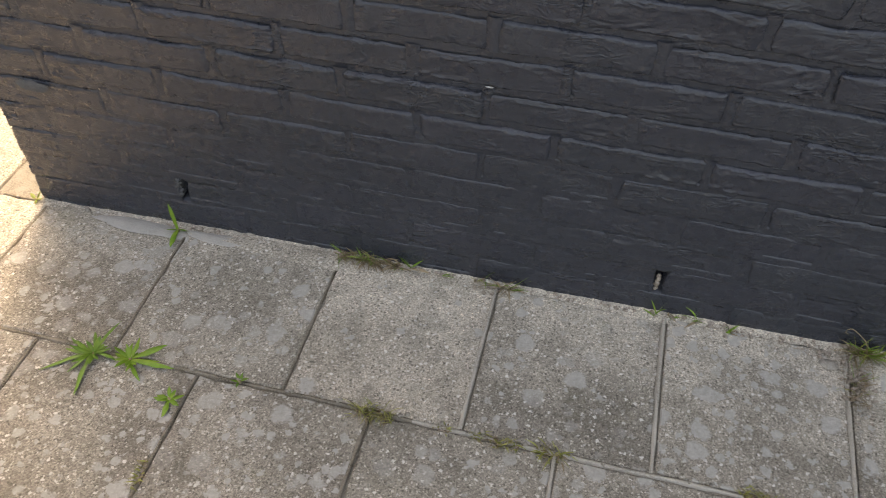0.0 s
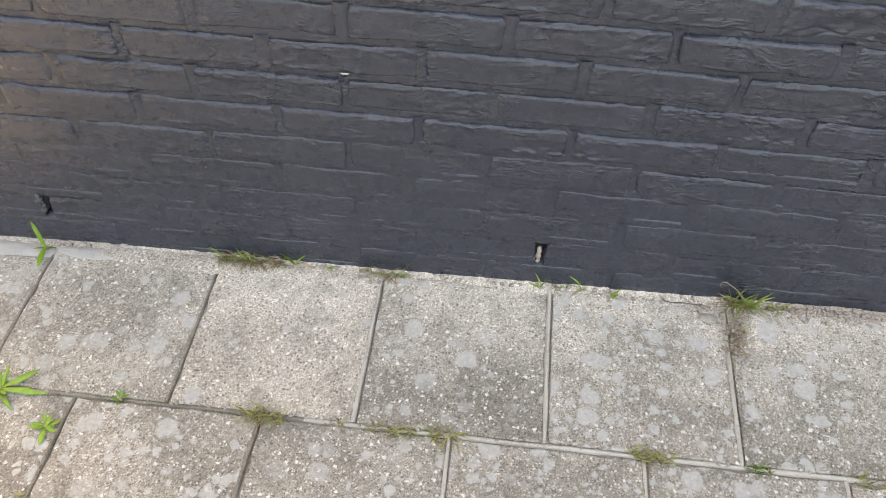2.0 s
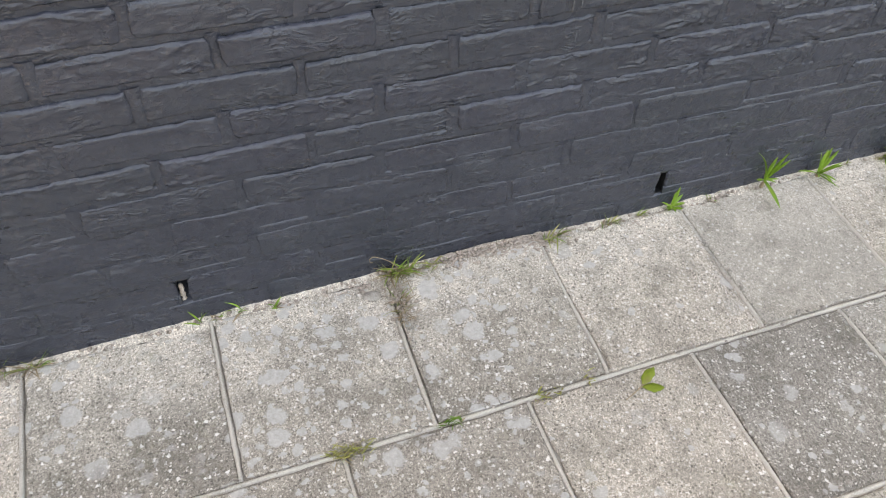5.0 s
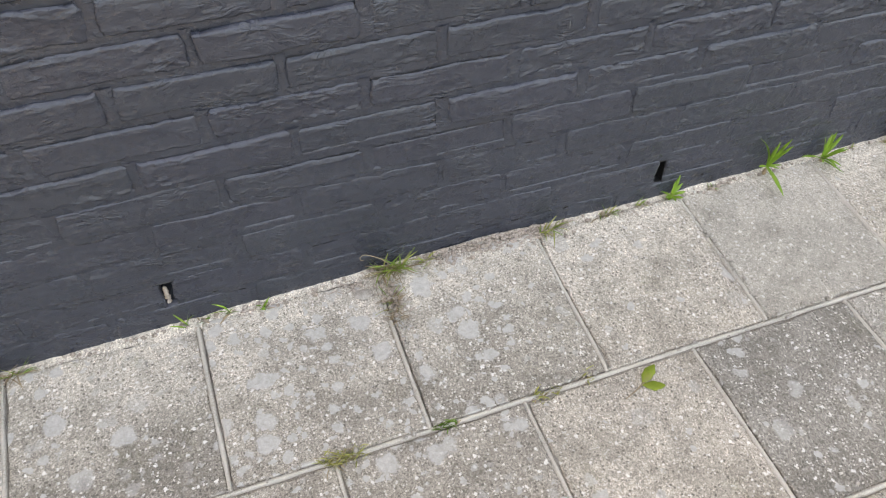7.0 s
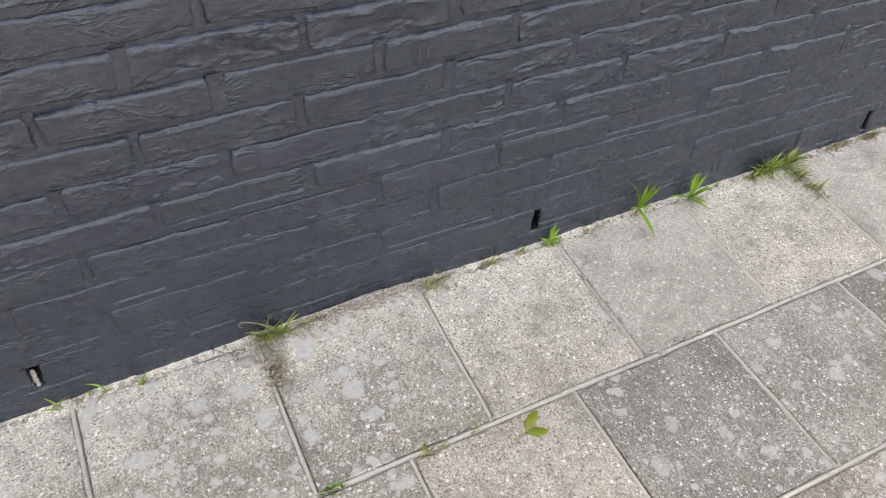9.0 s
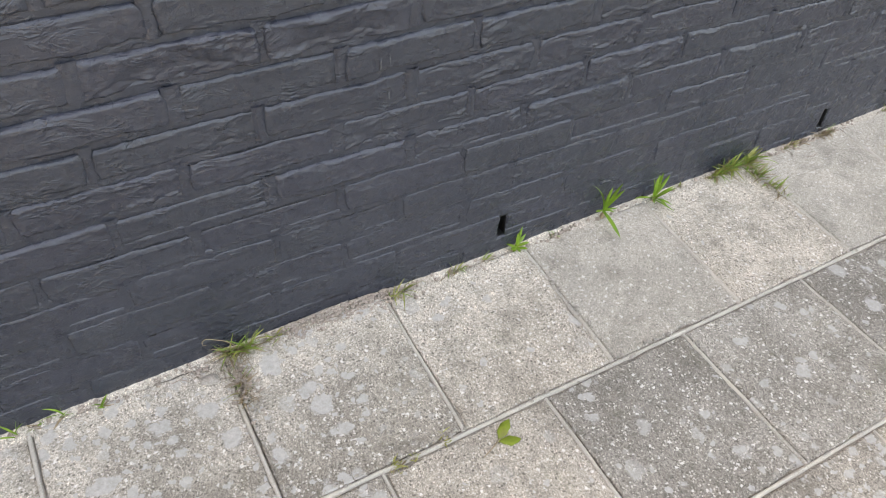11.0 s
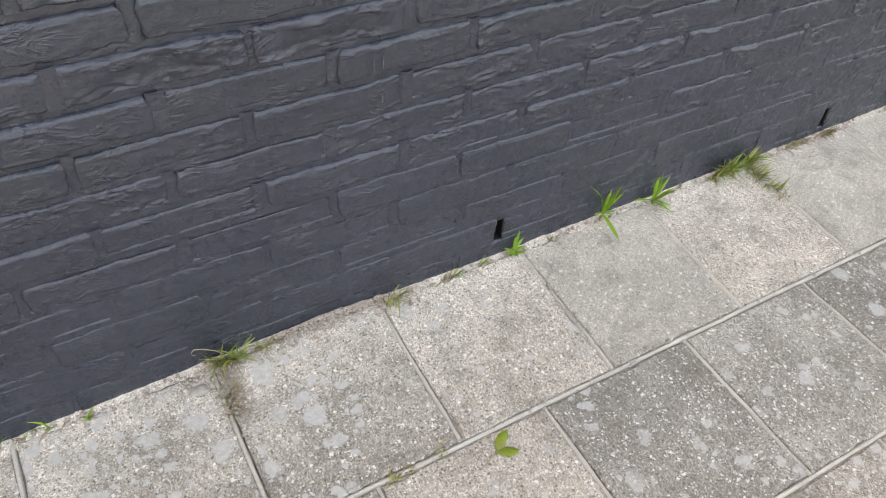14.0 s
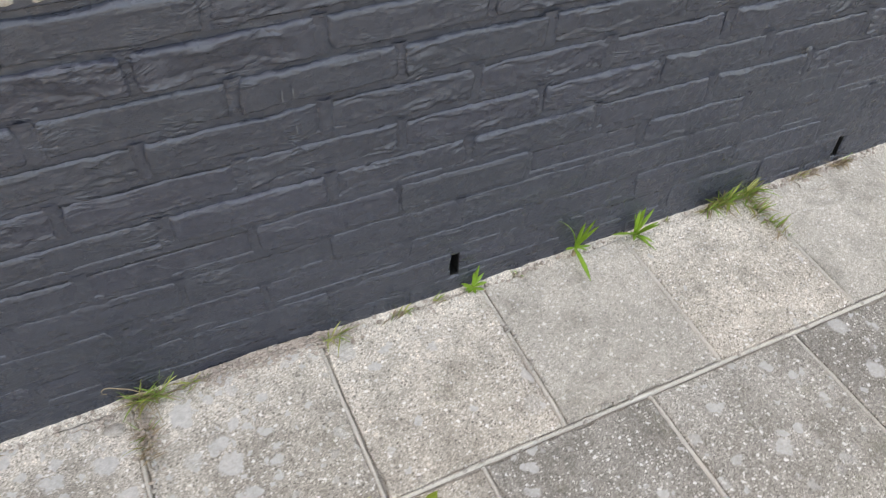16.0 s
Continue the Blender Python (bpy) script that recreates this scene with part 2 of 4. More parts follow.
# ---- building helpers ----
def mesh(name, verts, faces, mat, smooth=True):
    me = bpy.data.meshes.new(name)
    me.from_pydata(verts, [], faces)
    me.materials.append(mat)
    if smooth:
        me.polygons.foreach_set("use_smooth", [True] * len(me.polygons))
    me.update()
    return me


def part(name, me, parent, label="", m=None):
    ob = new(name, me)
    ob.parent = parent
    if m is not None:
        ob.matrix_basis = m
    return tagged(ob, label) if label else ob


def thing(name, label, category, at=(0, 0, 0), group="", kind=""):
    ob = new(name)
    ob.location = at
    ob.empty_display_size = 0.05
    return tagged(ob, label, category, group, kind)


def box_into(vs, fs, x0, x1, y0, y1, z0, z1):
    i = len(vs)
    vs += [(x0, y0, z0), (x1, y0, z0), (x1, y1, z0), (x0, y1, z0), (x0, y0, z1), (x1, y0, z1), (x1, y1, z1), (x0, y1, z1)]
    fs += [tuple(i + j for j in f) for f in ((0, 3, 2, 1), (4, 5, 6, 7), (0, 1, 5, 4), (1, 2, 6, 5), (2, 3, 7, 6), (3, 0, 4, 7))]


def n3(x, y, z, s=0.0):
    return noise.noise(Vector((x + s * 7.31, y + s * 3.77, z + s * 5.13)))


# ---- the wall ----
X_LEFT, X_PARTS, X_END, WALL_TOP = -0.143, 4.05, 8.2, 5.6
PITCH, RISE, Z_WEEP = 0.2213, 0.0594, 0.1045
BRICK_H, GAP = 0.0472, 0.0120


def sag(x):
    """The courses dip a little against the paving towards the far end."""
    return -0.0095 * max(0.0, min(x, 3.4) - 0.7) ** 2


def brick_mesh(w, h, seed, rough, soft=1.0, torn=0.0):
    """A hand-moulded brick under thick paint: uneven outline, rounded top arris, crisp lower one, flat back."""
    r = random.Random(seed)
    nx, nz = max(12, int(w / 0.0040)), 20
    vs, fs = [], []
    crease = [(r.uniform(-w / 2, w / 2), r.uniform(-h / 2, h / 2), r.uniform(-0.22, 0.30), r.uniform(0.015, 0.06), r.choice((-1, 1, 1))) for _ in range(r.randint(1, 3) + int(2 * rough))]
    chips = [(r.choice((-1, 1)) * w / 2 * r.uniform(0.2, 1), r.choice((-1, 1)) * h / 2, r.uniform(0.004, 0.011)) for _ in range(r.randint(1, 3))]
    end = {s: (r.uniform(0.0, 0.95) if soft > 0.5 else 0.0, r.uniform(0.004, 0.014), r.uniform(-0.12, 0.12)) for s in (-1, 1)}
    cut = {(s, q): r.uniform(0.0005, 0.0065) for s in (-1, 1) for q in (-1, 1)}
    tear = (r.uniform(-0.3, 0.3) * w, r.uniform(0.25, 0.45) * w)
    for j in range(nz + 1):
        for i in range(nx + 1):
            u, v = i / nx * 2 - 1, j / nz * 2 - 1
            # tighter rows near the arrises
            u, v = math.copysign(abs(u) ** 0.80, u), math.copysign(abs(v) ** 0.62, v)
            x, z = u * w / 2, v * h / 2
            su, sv = (1 if u > 0 else -1), (1 if v > 0 else -1)
            amount, reach, slant = end[su]
            ex = (0.0030 * n3(seed + su, z * 45, 3) + 0.0016 * n3(seed, z * 180, 5) + slant * z) * abs(u) ** 8
            ex -= su * cut[(su, sv)] * abs(u) ** 10 * abs(v) ** 3
            ez = (0.0040 * n3(x * 16, seed + sv, 9) + 0.0020 * n3(x * 70, seed, 4)) * abs(v) ** 3
            dx, dz = w / 2 - abs(x), h / 2 - abs(z)
            wob = 1 + 0.55 * n3(x * 34, z * 34, 1, seed)
            drop = 0.0050 * amount * max(0.0, 1 - dx / (reach * wob)) ** 1.6
            if v > 0:
                fill = max(0.25, min(1.15, 0.78 + 0.9 * n3(x * 8, seed, 31)))
                drop = max(drop, 0.0062 * fill * max(0.0, 1 - dz / (0.0047 * wob)) ** 1.5)
            else:
                drop = max(drop, 0.0014 * max(0.0, 1 - dz / (0.0024 * wob)) ** 2)
            for cx, cz, cr in chips:
                drop += 0.0030 * max(0.0, 1 - math.hypot(x - cx, z - cz) / cr)
            drop *= soft
            a = n3(x * 12, z * 30, 0, seed)
            where = max(0.0, min(1.0, 0.35 + 1.9 * n3(x * 9, z * 16, 13, seed)))
            b = 1 - abs(n3(x * 26 + 2.0 * a, z * 95 + 3 * a, 4, seed)) * 2.4
            b2 = 1 - abs(n3(x * 75 + 2 * a, z * 190, 6, seed)) * 2.2
            c = n3(x * 120, z * 190, 8, seed)
            y = 0.0011 * a + rough * (where * (0.0024 * max(0.0, b) ** 2.5 + 0.0016 * max(0.0, b2) ** 2) + 0.0007 * c - 0.0008)
            for cx, cz, slope, ln, way in crease:
                t = x - cx
                if abs(t) < ln:
                    q = (z - cz - slope * t + 0.005 * n3(t * 30, cx * 9, 0)) / 0.0018
                    y += way * (0.4 + 0.6 * rough) * 0.0022 * math.exp(-q * q) * (1 - abs(t) / ln)
            if torn:
                # clay dragged off the face in a ragged hollow along the lower half
                q = max(0.0, 1 - abs(x - tear[0]) / tear[1]) * max(0.0, min(1.0, 0.5 - 1.6 * z / h + 1.1 * n3(x * 30, z * 30, 17, seed)))
                y -= torn * 0.0065 * min(1.0, 2.2 * q) * (0.55 + 0.45 * n3(x * 45 + 3 * a, z * 110, 19, seed))
                y += torn * 0.0034 * max(0.0, n3(x * 24, z * 60 + 4 * a, 21, seed))
            y += (1 - soft) * 0.0024 * max(0.0, n3(x * 5, z * 150, 11, seed))
            # paint hangs in a thin ridge along parts of the lower and upper arris
            q = (z + h / 2 - 0.0032) / 0.0012
            y += 0.0022 * math.exp(-q * q) * max(0.0, -0.1 + 1.5 * n3(x * 11, seed, 2))
            q = (z - h / 2 + 0.0095) / 0.0016
            y += 0.0021 * math.exp(-q * q) * max(0.0, 0.15 + 1.6 * n3(x * 12, seed, 23))
            vs.append((x + ex, -(y - drop), z + ez))
    row = nx + 1
    for j in range(nz):
        for i in range(nx):
            k = j * row + i
            fs.append((k, k + 1, k + row + 1, k + row))
    rim = [i for i in range(row)] + [j * row + nx for j in range(1, nz + 1)] + [nz * row + i for i in range(nx - 1, -1, -1)] + [j * row for j in range(nz - 1, 0, -1)]
    base = len(vs)
    for k in rim:
        vs.append((vs[k][0], 0.092, vs[k][2]))
    m = len(rim)
    for q in range(m):
        fs.append((rim[q], base + q, base + (q + 1) % m, rim[(q + 1) % m]))
    fs.append(tuple(base + q for q in range(m)))
    return mesh("brick", vs, fs, PAINT)


vs, fs = [], []
box_into(vs, fs, X_LEFT + 0.004, X_END, 0.090, 0.30, -0.12, WALL_TOP)
wall = new("wall_south", mesh("wall_core", vs, fs, PAINT, False))
tagged(wall, "rough brick wall painted satin anthracite", "wall", kind="structure")

LONG = PITCH - GAP
SMOOTH = [brick_mesh(LONG, BRICK_H, s, rg) for s, rg in enumerate((0.25, 0.4, 0.3, 0.5, 0.2, 0.45, 0.35, 0.3, 0.55, 0.25))]
GRAINED = [brick_mesh(LONG, BRICK_H, 20 + s, rg) for s, rg in enumerate((0.9, 1.2, 0.8, 1.1, 1.4, 1.0, 0.85, 1.25))]
PITTED = [brick_mesh(LONG, BRICK_H, 120 + s, rg, 1.0, tn) for s, (rg, tn) in enumerate(((1.1, 0.25), (1.4, 0.4), (1.2, 0.2), (1.6, 0.5), (1.0, 0.35), (1.3, 0.15), (1.5, 0.3)))]
COATED = [brick_mesh(LONG + 0.004, BRICK_H + 0.004, 90 + s, rg, 0.22) for s, rg in enumerate((0.25, 0.5, 0.35, 0.2, 0.6, 0.3))]
TORN = [brick_mesh(LONG + 0.004, BRICK_H + 0.003, 71 + s, 1.7, 1.0, 1.0) for s in range(2)]
HALF = [brick_mesh(0.115, BRICK_H, 40 + s, rg) for s, rg in enumerate((0.6, 1.2))]
WIDE = [brick_mesh(0.225, BRICK_H, 50 + s, rg) for s, rg in enumerate((0.5, 1.0))]
# the faces of single bricks that stand out: (course, number from the end of the wall)
FACE = {(8, 7): TORN[0], (8, 8): TORN[1], (10, 8): TORN[0], (9, 6): SMOOTH[1], (9, 7): SMOOTH[2], (7, 6): SMOOTH[4], (7, 7): SMOOTH[8], (7, 8): SMOOTH[6], (6, 5): SMOOTH[3],
        (6, 7): GRAINED[1], (6, 8): SMOOTH[0], (5, 6): GRAINED[4], (5, 7): GRAINED[2], (5, 3): GRAINED[3], (6, 9): PITTED[3], (7, 9): PITTED[1], (7, 10): PITTED[4], (5, 5): SMOOTH[7], (4, 6): GRAINED[6], (4, 7): SMOOTH[5]}
WEEPS = (0.1905, 1.0725, 1.9535, 2.834)


def course_joints(k):
    """Centres of the upright joints of course k, from the end of the wall."""
    if k == 0:
        return [0.1905 + 0.2203 * i for i in range(-1, 28)]
    first = (0.0927 if k % 2 else -0.018) + {2: -0.012, 3: -0.008, 5: -0.006, 7: 0.005, 8: 0.014}.get(k, 0.0)
    return [first + PITCH * i for i in range(0, 29)]


rng = random.Random(11)
mort_v, mort_f = [], []
far_v, far_f = [], []


def mortar_bar(x0, x1, z0, z1, deep, upright=False, hollow=0.0046):
    """A strip of mortar with a wavering face; the upright ones fall away towards the bricks."""
    if upright:
        xs, zs = [x0 + (x1 - x0) * i / 8 for i in range(9)], [z0 + (z1 - z0) * j / 7 for j in range(8)]
    else:
        n = max(2, int((x1 - x0) / 0.008))
        xs, zs = [x0 + (x1 - x0) * i / n for i in range(n + 1)], [z0] + [z0 + 0.0006 + (z1 - z0 - 0.0012) * j / 4 for j in range(5)] + [z1]
    i0, m = len(mort_v), len(zs)
    mid, half = (x0 + x1) / 2, (x1 - x0) / 2
    for x in xs:
        for j, z in enumerate(zs):
            y = deep + 0.35 * deep * n3(x * 9, z * 30, 2) + 0.0010 * n3(x * 60, z * 80, 5)
            if upright:
                lean = mid + 0.003 * n3(mid * 7, z * 30, 8)
                y += hollow * min(1.3, abs((x - lean) / half)) ** 2.4
            elif j in (0, m - 1):
                y = 0.03
            mort_v.append((x, y, z + sag(x)))
    for i in range(len(xs) - 1):
        for j in range(m - 1):
            k = i0 + i * m + j
            mort_f.append((k, k + m, k + m + 1, k + 1))


COURSES = 13
for k in range(-2, COURSES):
    zc = Z_WEEP + RISE * k
    js = [j + rng.uniform(-0.006, 0.006) * (k != 0) for j in course_joints(k) if j > X_LEFT + 0.03]
    js = [X_LEFT - GAP / 2] + js
    # thick paint has filled the lowest joints
    deep = (0.0005, 0.0006, 0.0008, 0.0011, 0.0015, 0.0020)[k + 2] if k < 4 else min(0.0062, 0.0036 + 0.0005 * (k - 4))
    for num, (a, b) in enumerate(zip(js, js[1:])):
        if b > X_PARTS:
            break
        # the open weep joints are a little wider than the rest
        al, bl = [0.0055 if k == 0 and any(abs(e - q) < 0.02 for q in WEEPS) else 0.0 for e in (a, b)]
        w, xc = b - a - GAP - al - bl, (a + al + b - bl) / 2
        pool = HALF if w < 0.16 else WIDE if w > 0.222 else SMOOTH
        me = rng.choice(pool)
        if pool is SMOOTH:
            rougher = rng.random()
            if k < 3 or k == 3 and rougher < 0.4:
                me = rng.choice(COATED)
            elif xc > 1.75 and rougher < 0.75:
                me = rng.choice(PITTED)
            elif rougher < 0.4:
                me = rng.choice(GRAINED)
            me = FACE.get((k, num), me)
        bw = 0.115 if pool is HALF else 0.225 if pool is WIDE else LONG
        tilt = math.degrees((sag(xc + 0.1) - sag(xc - 0.1)) / 0.2)
        proud = rng.uniform(-0.0020, 0.0020) * (0.5 if k < 3 else 1.0)
        m = pose(xc, proud, zc - 0.0010 + sag(xc) + rng.uniform(-0.0012, 0.0012), rng.uniform(-1.6, 1.6), -tilt + rng.uniform(-0.35, 0.35), rng.uniform(-0.5, 0.5))
        part("brick", me, wall, m=m @ Matrix.Diagonal(((w + (rng.uniform(-0.002, 0.004) if k else 0)) / bw, 1, 1, 1)))
        if not (k == 0 and any(abs(b - q) < 0.02 for q in WEEPS)):
            mortar_bar(b - GAP / 2 - 0.005, b + GAP / 2 + 0.005, zc - RISE / 2 + 0.003, zc + RISE / 2 - 0.003, (0.08 + 0.6 * rng.random() ** 1.8) * deep if k > 2 else 0.0001, True, rng.uniform(0.0010, 0.0050) if k > 2 else 0.0004)
    # the bed below a weep joint is open too
    stops = [X_LEFT - 0.0005] + ([q + e for q in WEEPS for e in (-0.0085, 0.0085)] if k == -1 else []) + [X_PARTS]
    for x0, x1 in zip(stops[::2], stops[1::2]):
        mortar_bar(x0, x1, zc + BRICK_H / 2 - 0.005, zc + RISE - BRICK_H / 2 + 0.005, deep)
part("mortar", mesh("mortar", mort_v, mort_f, PAINT), wall, "painted-over mortar joints")

# the courses beyond, and unseen ones above added high to shade the paving
for k in range(-2, int((WALL_TOP - Z_WEEP) / RISE)):
    zc = Z_WEEP + RISE * k
    x = X_LEFT if k >= COURSES else X_PARTS - 0.1 + (0.11 if k % 2 else 0)
    first = 0.225 if k % 2 else 0.115
    while x < X_END - 0.1:
        w = first if x == X_LEFT else PITCH - GAP
        d = sag(x)
        box_into(far_v, far_f, x, x + w, 0.0 + rng.uniform(-0.002, 0.002), 0.05, zc - BRICK_H / 2 + d, zc + BRICK_H / 2 + d)
        x += w + GAP
# the shade inside two open joints, put in as an added black lining
WEEP_DARK = sandy("weep_dark", (0.008, 0.008, 0.008), (0.012, 0.012, 0.012), (0.016, 0.016, 0.016))
for x in WEEPS[2:]:
    z = Z_WEEP + sag(x)
    vs, fs = [], []
    for x0, x1, z0, z1 in ((-0.0096, -0.0076, -0.031, 0.026), (0.0076, 0.0096, -0.031, 0.026), (-0.0096, 0.0096, 0.024, 0.026), (-0.0096, 0.0096, -0.033, -0.031)):
        box_into(vs, fs, x + x0, x + x1, 0.003, 0.088, z + z0, z + z1)
    box_into(vs, fs, x - 0.0096, x + 0.0096, 0.085, 0.0885, z - 0.033, z + 0.026)
    part("weep_vent", mesh("weep_vent", vs, fs, WEEP_DARK, False), wall, "added black lining for the shade inside an open joint")
bw_ob = part("brickwork", mesh("brickwork", far_v, far_f, PAINT, False), wall, "unseen upper courses of painted brick, built high to shade the paving")
bw_ob["kind"] = "stuff"
vs, fs = [], []
box_into(vs, fs, X_LEFT + 0.006, X_END, 0.006, 0.05, Z_WEEP + RISE * (COURSES - 0.5), WALL_TOP)
box_into(vs, fs, X_PARTS, X_END, 0.006, 0.05, -0.1, Z_WEEP + RISE * (COURSES - 0.5))
part("mortar", mesh("mortar", vs, fs, PAINT, False), wall)
# coping on top of the wall
vs, fs = [], []
box_into(vs, fs, X_LEFT - 0.03, X_END, -0.03, 0.33, WALL_TOP, WALL_TOP + 0.05)
part("coping", mesh("coping", vs, fs, PAINT, False), wall)


# ---- an unseen wall added beyond the corner to block bounced light ----
vs, fs = [], []
box_into(vs, fs, -2.45, -2.2, -4.5, 3.4, -0.12, 1.9)
tagged(new("wall_west", mesh("wall_west", vs, fs, UNSEEN_DARK, False)), "unseen plain wall added beyond the corner to block bounced light", "wall", kind="structure")


# ---- ground and paving ----
# unseen ground, dark only to hold down reflections in the wall
vs, fs = [], []
box_into(vs, fs, -400, 400, -400, 400, -0.4, -0.06)
ground = new("ground", mesh("ground", vs, fs, UNSEEN_DARK, False))
tagged(ground, "unseen ground under and around the paving, kept dark to cut bounced light", "ground", kind="structure")

SLAB = 0.3022
ROW_Y = -0.0085


def rise(x):
    """How far the first row of slabs climbs towards the wall."""
    return float(np.interp(x, (-0.1, 0.05, 0.26, 0.8, 1.0, 1.4, 1.6, 1.75, 1.95, 2.4, 2.95), (0.0005, 0.002, 0.014, 0.018, 0.025, 0.033, 0.036, 0.028, 0.021, 0.019, 0.014)))


def level(x, y):
    """The paving's surface."""
    return 0.8 * rise(x) * max(0.0, min(1.0, 1 + y / 0.31)) if x > X_LEFT else 0.0



def bed_sheet():
    """Sand between the slabs, a little uneven."""
    vs, fs = [], []
    xs = [-1.6 + 0.02 * i for i in range(291)]
    ys = [-1.75 + 0.02 * j for j in range(147)]
    for y in ys:
        for x in xs:
            vs.append((x, y, -0.0054 + 0.0020 * n3(x * 9, y * 9, 1) + 0.002 * n3(x * 40, y * 40, 6) + level(x, y)))
    n = len(xs)
    for j in range(len(ys) - 1):
        for i in range(n - 1):
            if xs[i] > X_LEFT + 0.02 and ys[j] > 0.06:
                continue
            k = j * n + i
            fs.append((k, k + 1, k + n + 1, k + n))
    return mesh("pavement", vs, fs, SAND)


pavement = new("pavement", bed_sheet())
tagged(pavement, "square concrete paving slabs in sandy joints", "pavement", kind="structure")


def slab_mesh(w, d, seed, mat):
    """A slab with worn, slightly chipped top edges."""
    r = random.Random(seed)
    n = 26
    pts = []
    for side in range(4):
        for i in range(n):
            t = i / n
            x, y = ((t, 0), (1, t), (1 - t, 1), (0, 1 - t))[side]
            pts.append(((x - 0.5) * w, (y - 0.5) * d))
    vs, fs = [], []
    for ring, (inset, z) in enumerate(((0.0, -0.045), (0.0, -0.0050), (0.0009, -0.0016), (0.0034, 0.0))):
        for i, (x, y) in enumerate(pts):
            chip = (max(0.0, n3(x * 28, y * 28, 2, seed) - 0.2) * 0.009 + max(0.0, n3(x * 95, y * 95, 4, seed) - 0.2) * 0.005) if ring else 0
            wob = 0.0016 * n3(x * 40, y * 40, 5, seed)
            s = inset + chip + (wob if ring else 0)
            vs.append((x - math.copysign(min(s, abs(x)), x) * (abs(x) > w / 2 - 1e-4), y - math.copysign(min(s, abs(y)), y) * (abs(y) > d / 2 - 1e-4), z - (chip * 0.4 if ring == 2 else 0)))
    m = len(pts)
    for ring in range(3):
        for i in range(m):
            a, b = ring * m + i, ring * m + (i + 1) % m
            fs.append((a, b, b + m, a + m))
    fs.append(tuple(3 * m + i for i in range(m)))
    return mesh("paving_slab", vs, fs, mat, False)


SLABS = {(mt.name, s): slab_mesh(SLAB - 0.0088, SLAB - 0.0088, 5 * s + 1, mt) for mt in (SLAB_BEIGE, SLAB_MID, SLAB_LICHEN, SLAB_DARK, SLAB_GREY) for s in range(3)}
B, M, L, D, G = SLAB_BEIGE, SLAB_MID, SLAB_LICHEN, SLAB_DARK, SLAB_GREY
# what is laid where, along the first three rows, from the corner of the wall
LOOKS = {0: [B, L, M, B, M, L, L, B, G, B, G, G, G], 1: [L, L, L, L, M, L, L, B, D, D, D, D, D], 2: [L, D, L, L, D, L, B, L, L, L, L, D, D]}
rng = random.Random(5)


def joint_x(row, i):
    """Left edge of slab i of a row; odd rows break joint by half a slab."""
    x = 1.1 + 0.3006 * (i - 5) + (-0.148 if row % 2 else 0.0)
    if row == 0 and i <= 2:
        x += (-0.037, -0.022, -0.010)[i] if i >= 0 else -0.037
    return x


for row in range(-4, 5):
    for i in range(-4, 16):
        x0, x1 = joint_x(row, i), joint_x(row, i + 1)
        y1 = ROW_Y - SLAB * row
        if row < 0 and x1 > X_LEFT + 0.03:
            continue
        looks = LOOKS.get(row)
        mt = looks[i] if looks and 0 <= i < len(looks) else rng.choice((B, L, L, D))
        # slabs out of view are laid dark, to cut light bounced onto the wall
        if row < 0 or i < 0:
            mt = B if -2 <= row <= 1 and i >= -2 else D
        elif row > 2 and i > 7:
            mt = D
        me = SLABS[(mt.name, rng.randrange(3))]
        climb = 0.8 * rise((x0 + x1) / 2) if row == 0 and i > 0 else 0.0
        m = Matrix.Translation((0, 0, climb * 0.51)) @ pose((x0 + x1) / 2, y1 - SLAB / 2, rng.uniform(-0.0012, 0.0012), 0, 0, 0) @ pose(0, 0, 0, math.degrees(climb / 0.31) + rng.uniform(-0.2, 0.2), rng.uniform(-0.2, 0.2), rng.uniform(-0.25, 0.25)) @ Matrix.Diagonal(((x1 - x0 + (0.0042 if x1 < 0.95 else 0.0016)) / SLAB, 1.008 if x1 < 0.95 else 1, 1, 1)) @ pose(0, 0, 0, 0, 0, rng.choice((0, 90, 180, 270)))
        part("paving_slab", me, pavement, m=m)
vs, fs = [], []
for row in range(-12, 14):
    for i in range(-14, 26):
        x0 = joint_x(row, i)
        y1 = ROW_Y - SLAB * row
        if -4 <= row < 5 and -4 <= i < 16 and not (row < 0 and x0 + SLAB > X_LEFT + 0.03):
            continue
        if row < 0 and x0 + SLAB > X_LEFT + 0.03:
            continue
        box_into(vs, fs, x0 + 0.004, x0 + SLAB - 0.006, y1 - SLAB + 0.008, y1, -0.05, rng.uniform(-0.001, 0.001))
# unseen as well, and dark for the same weaker bounce
rest = part("paving_slab", mesh("paving", vs, fs, SLAB_DARK, False), pavement, "paving slabs further off")
rest["kind"] = "stuff"


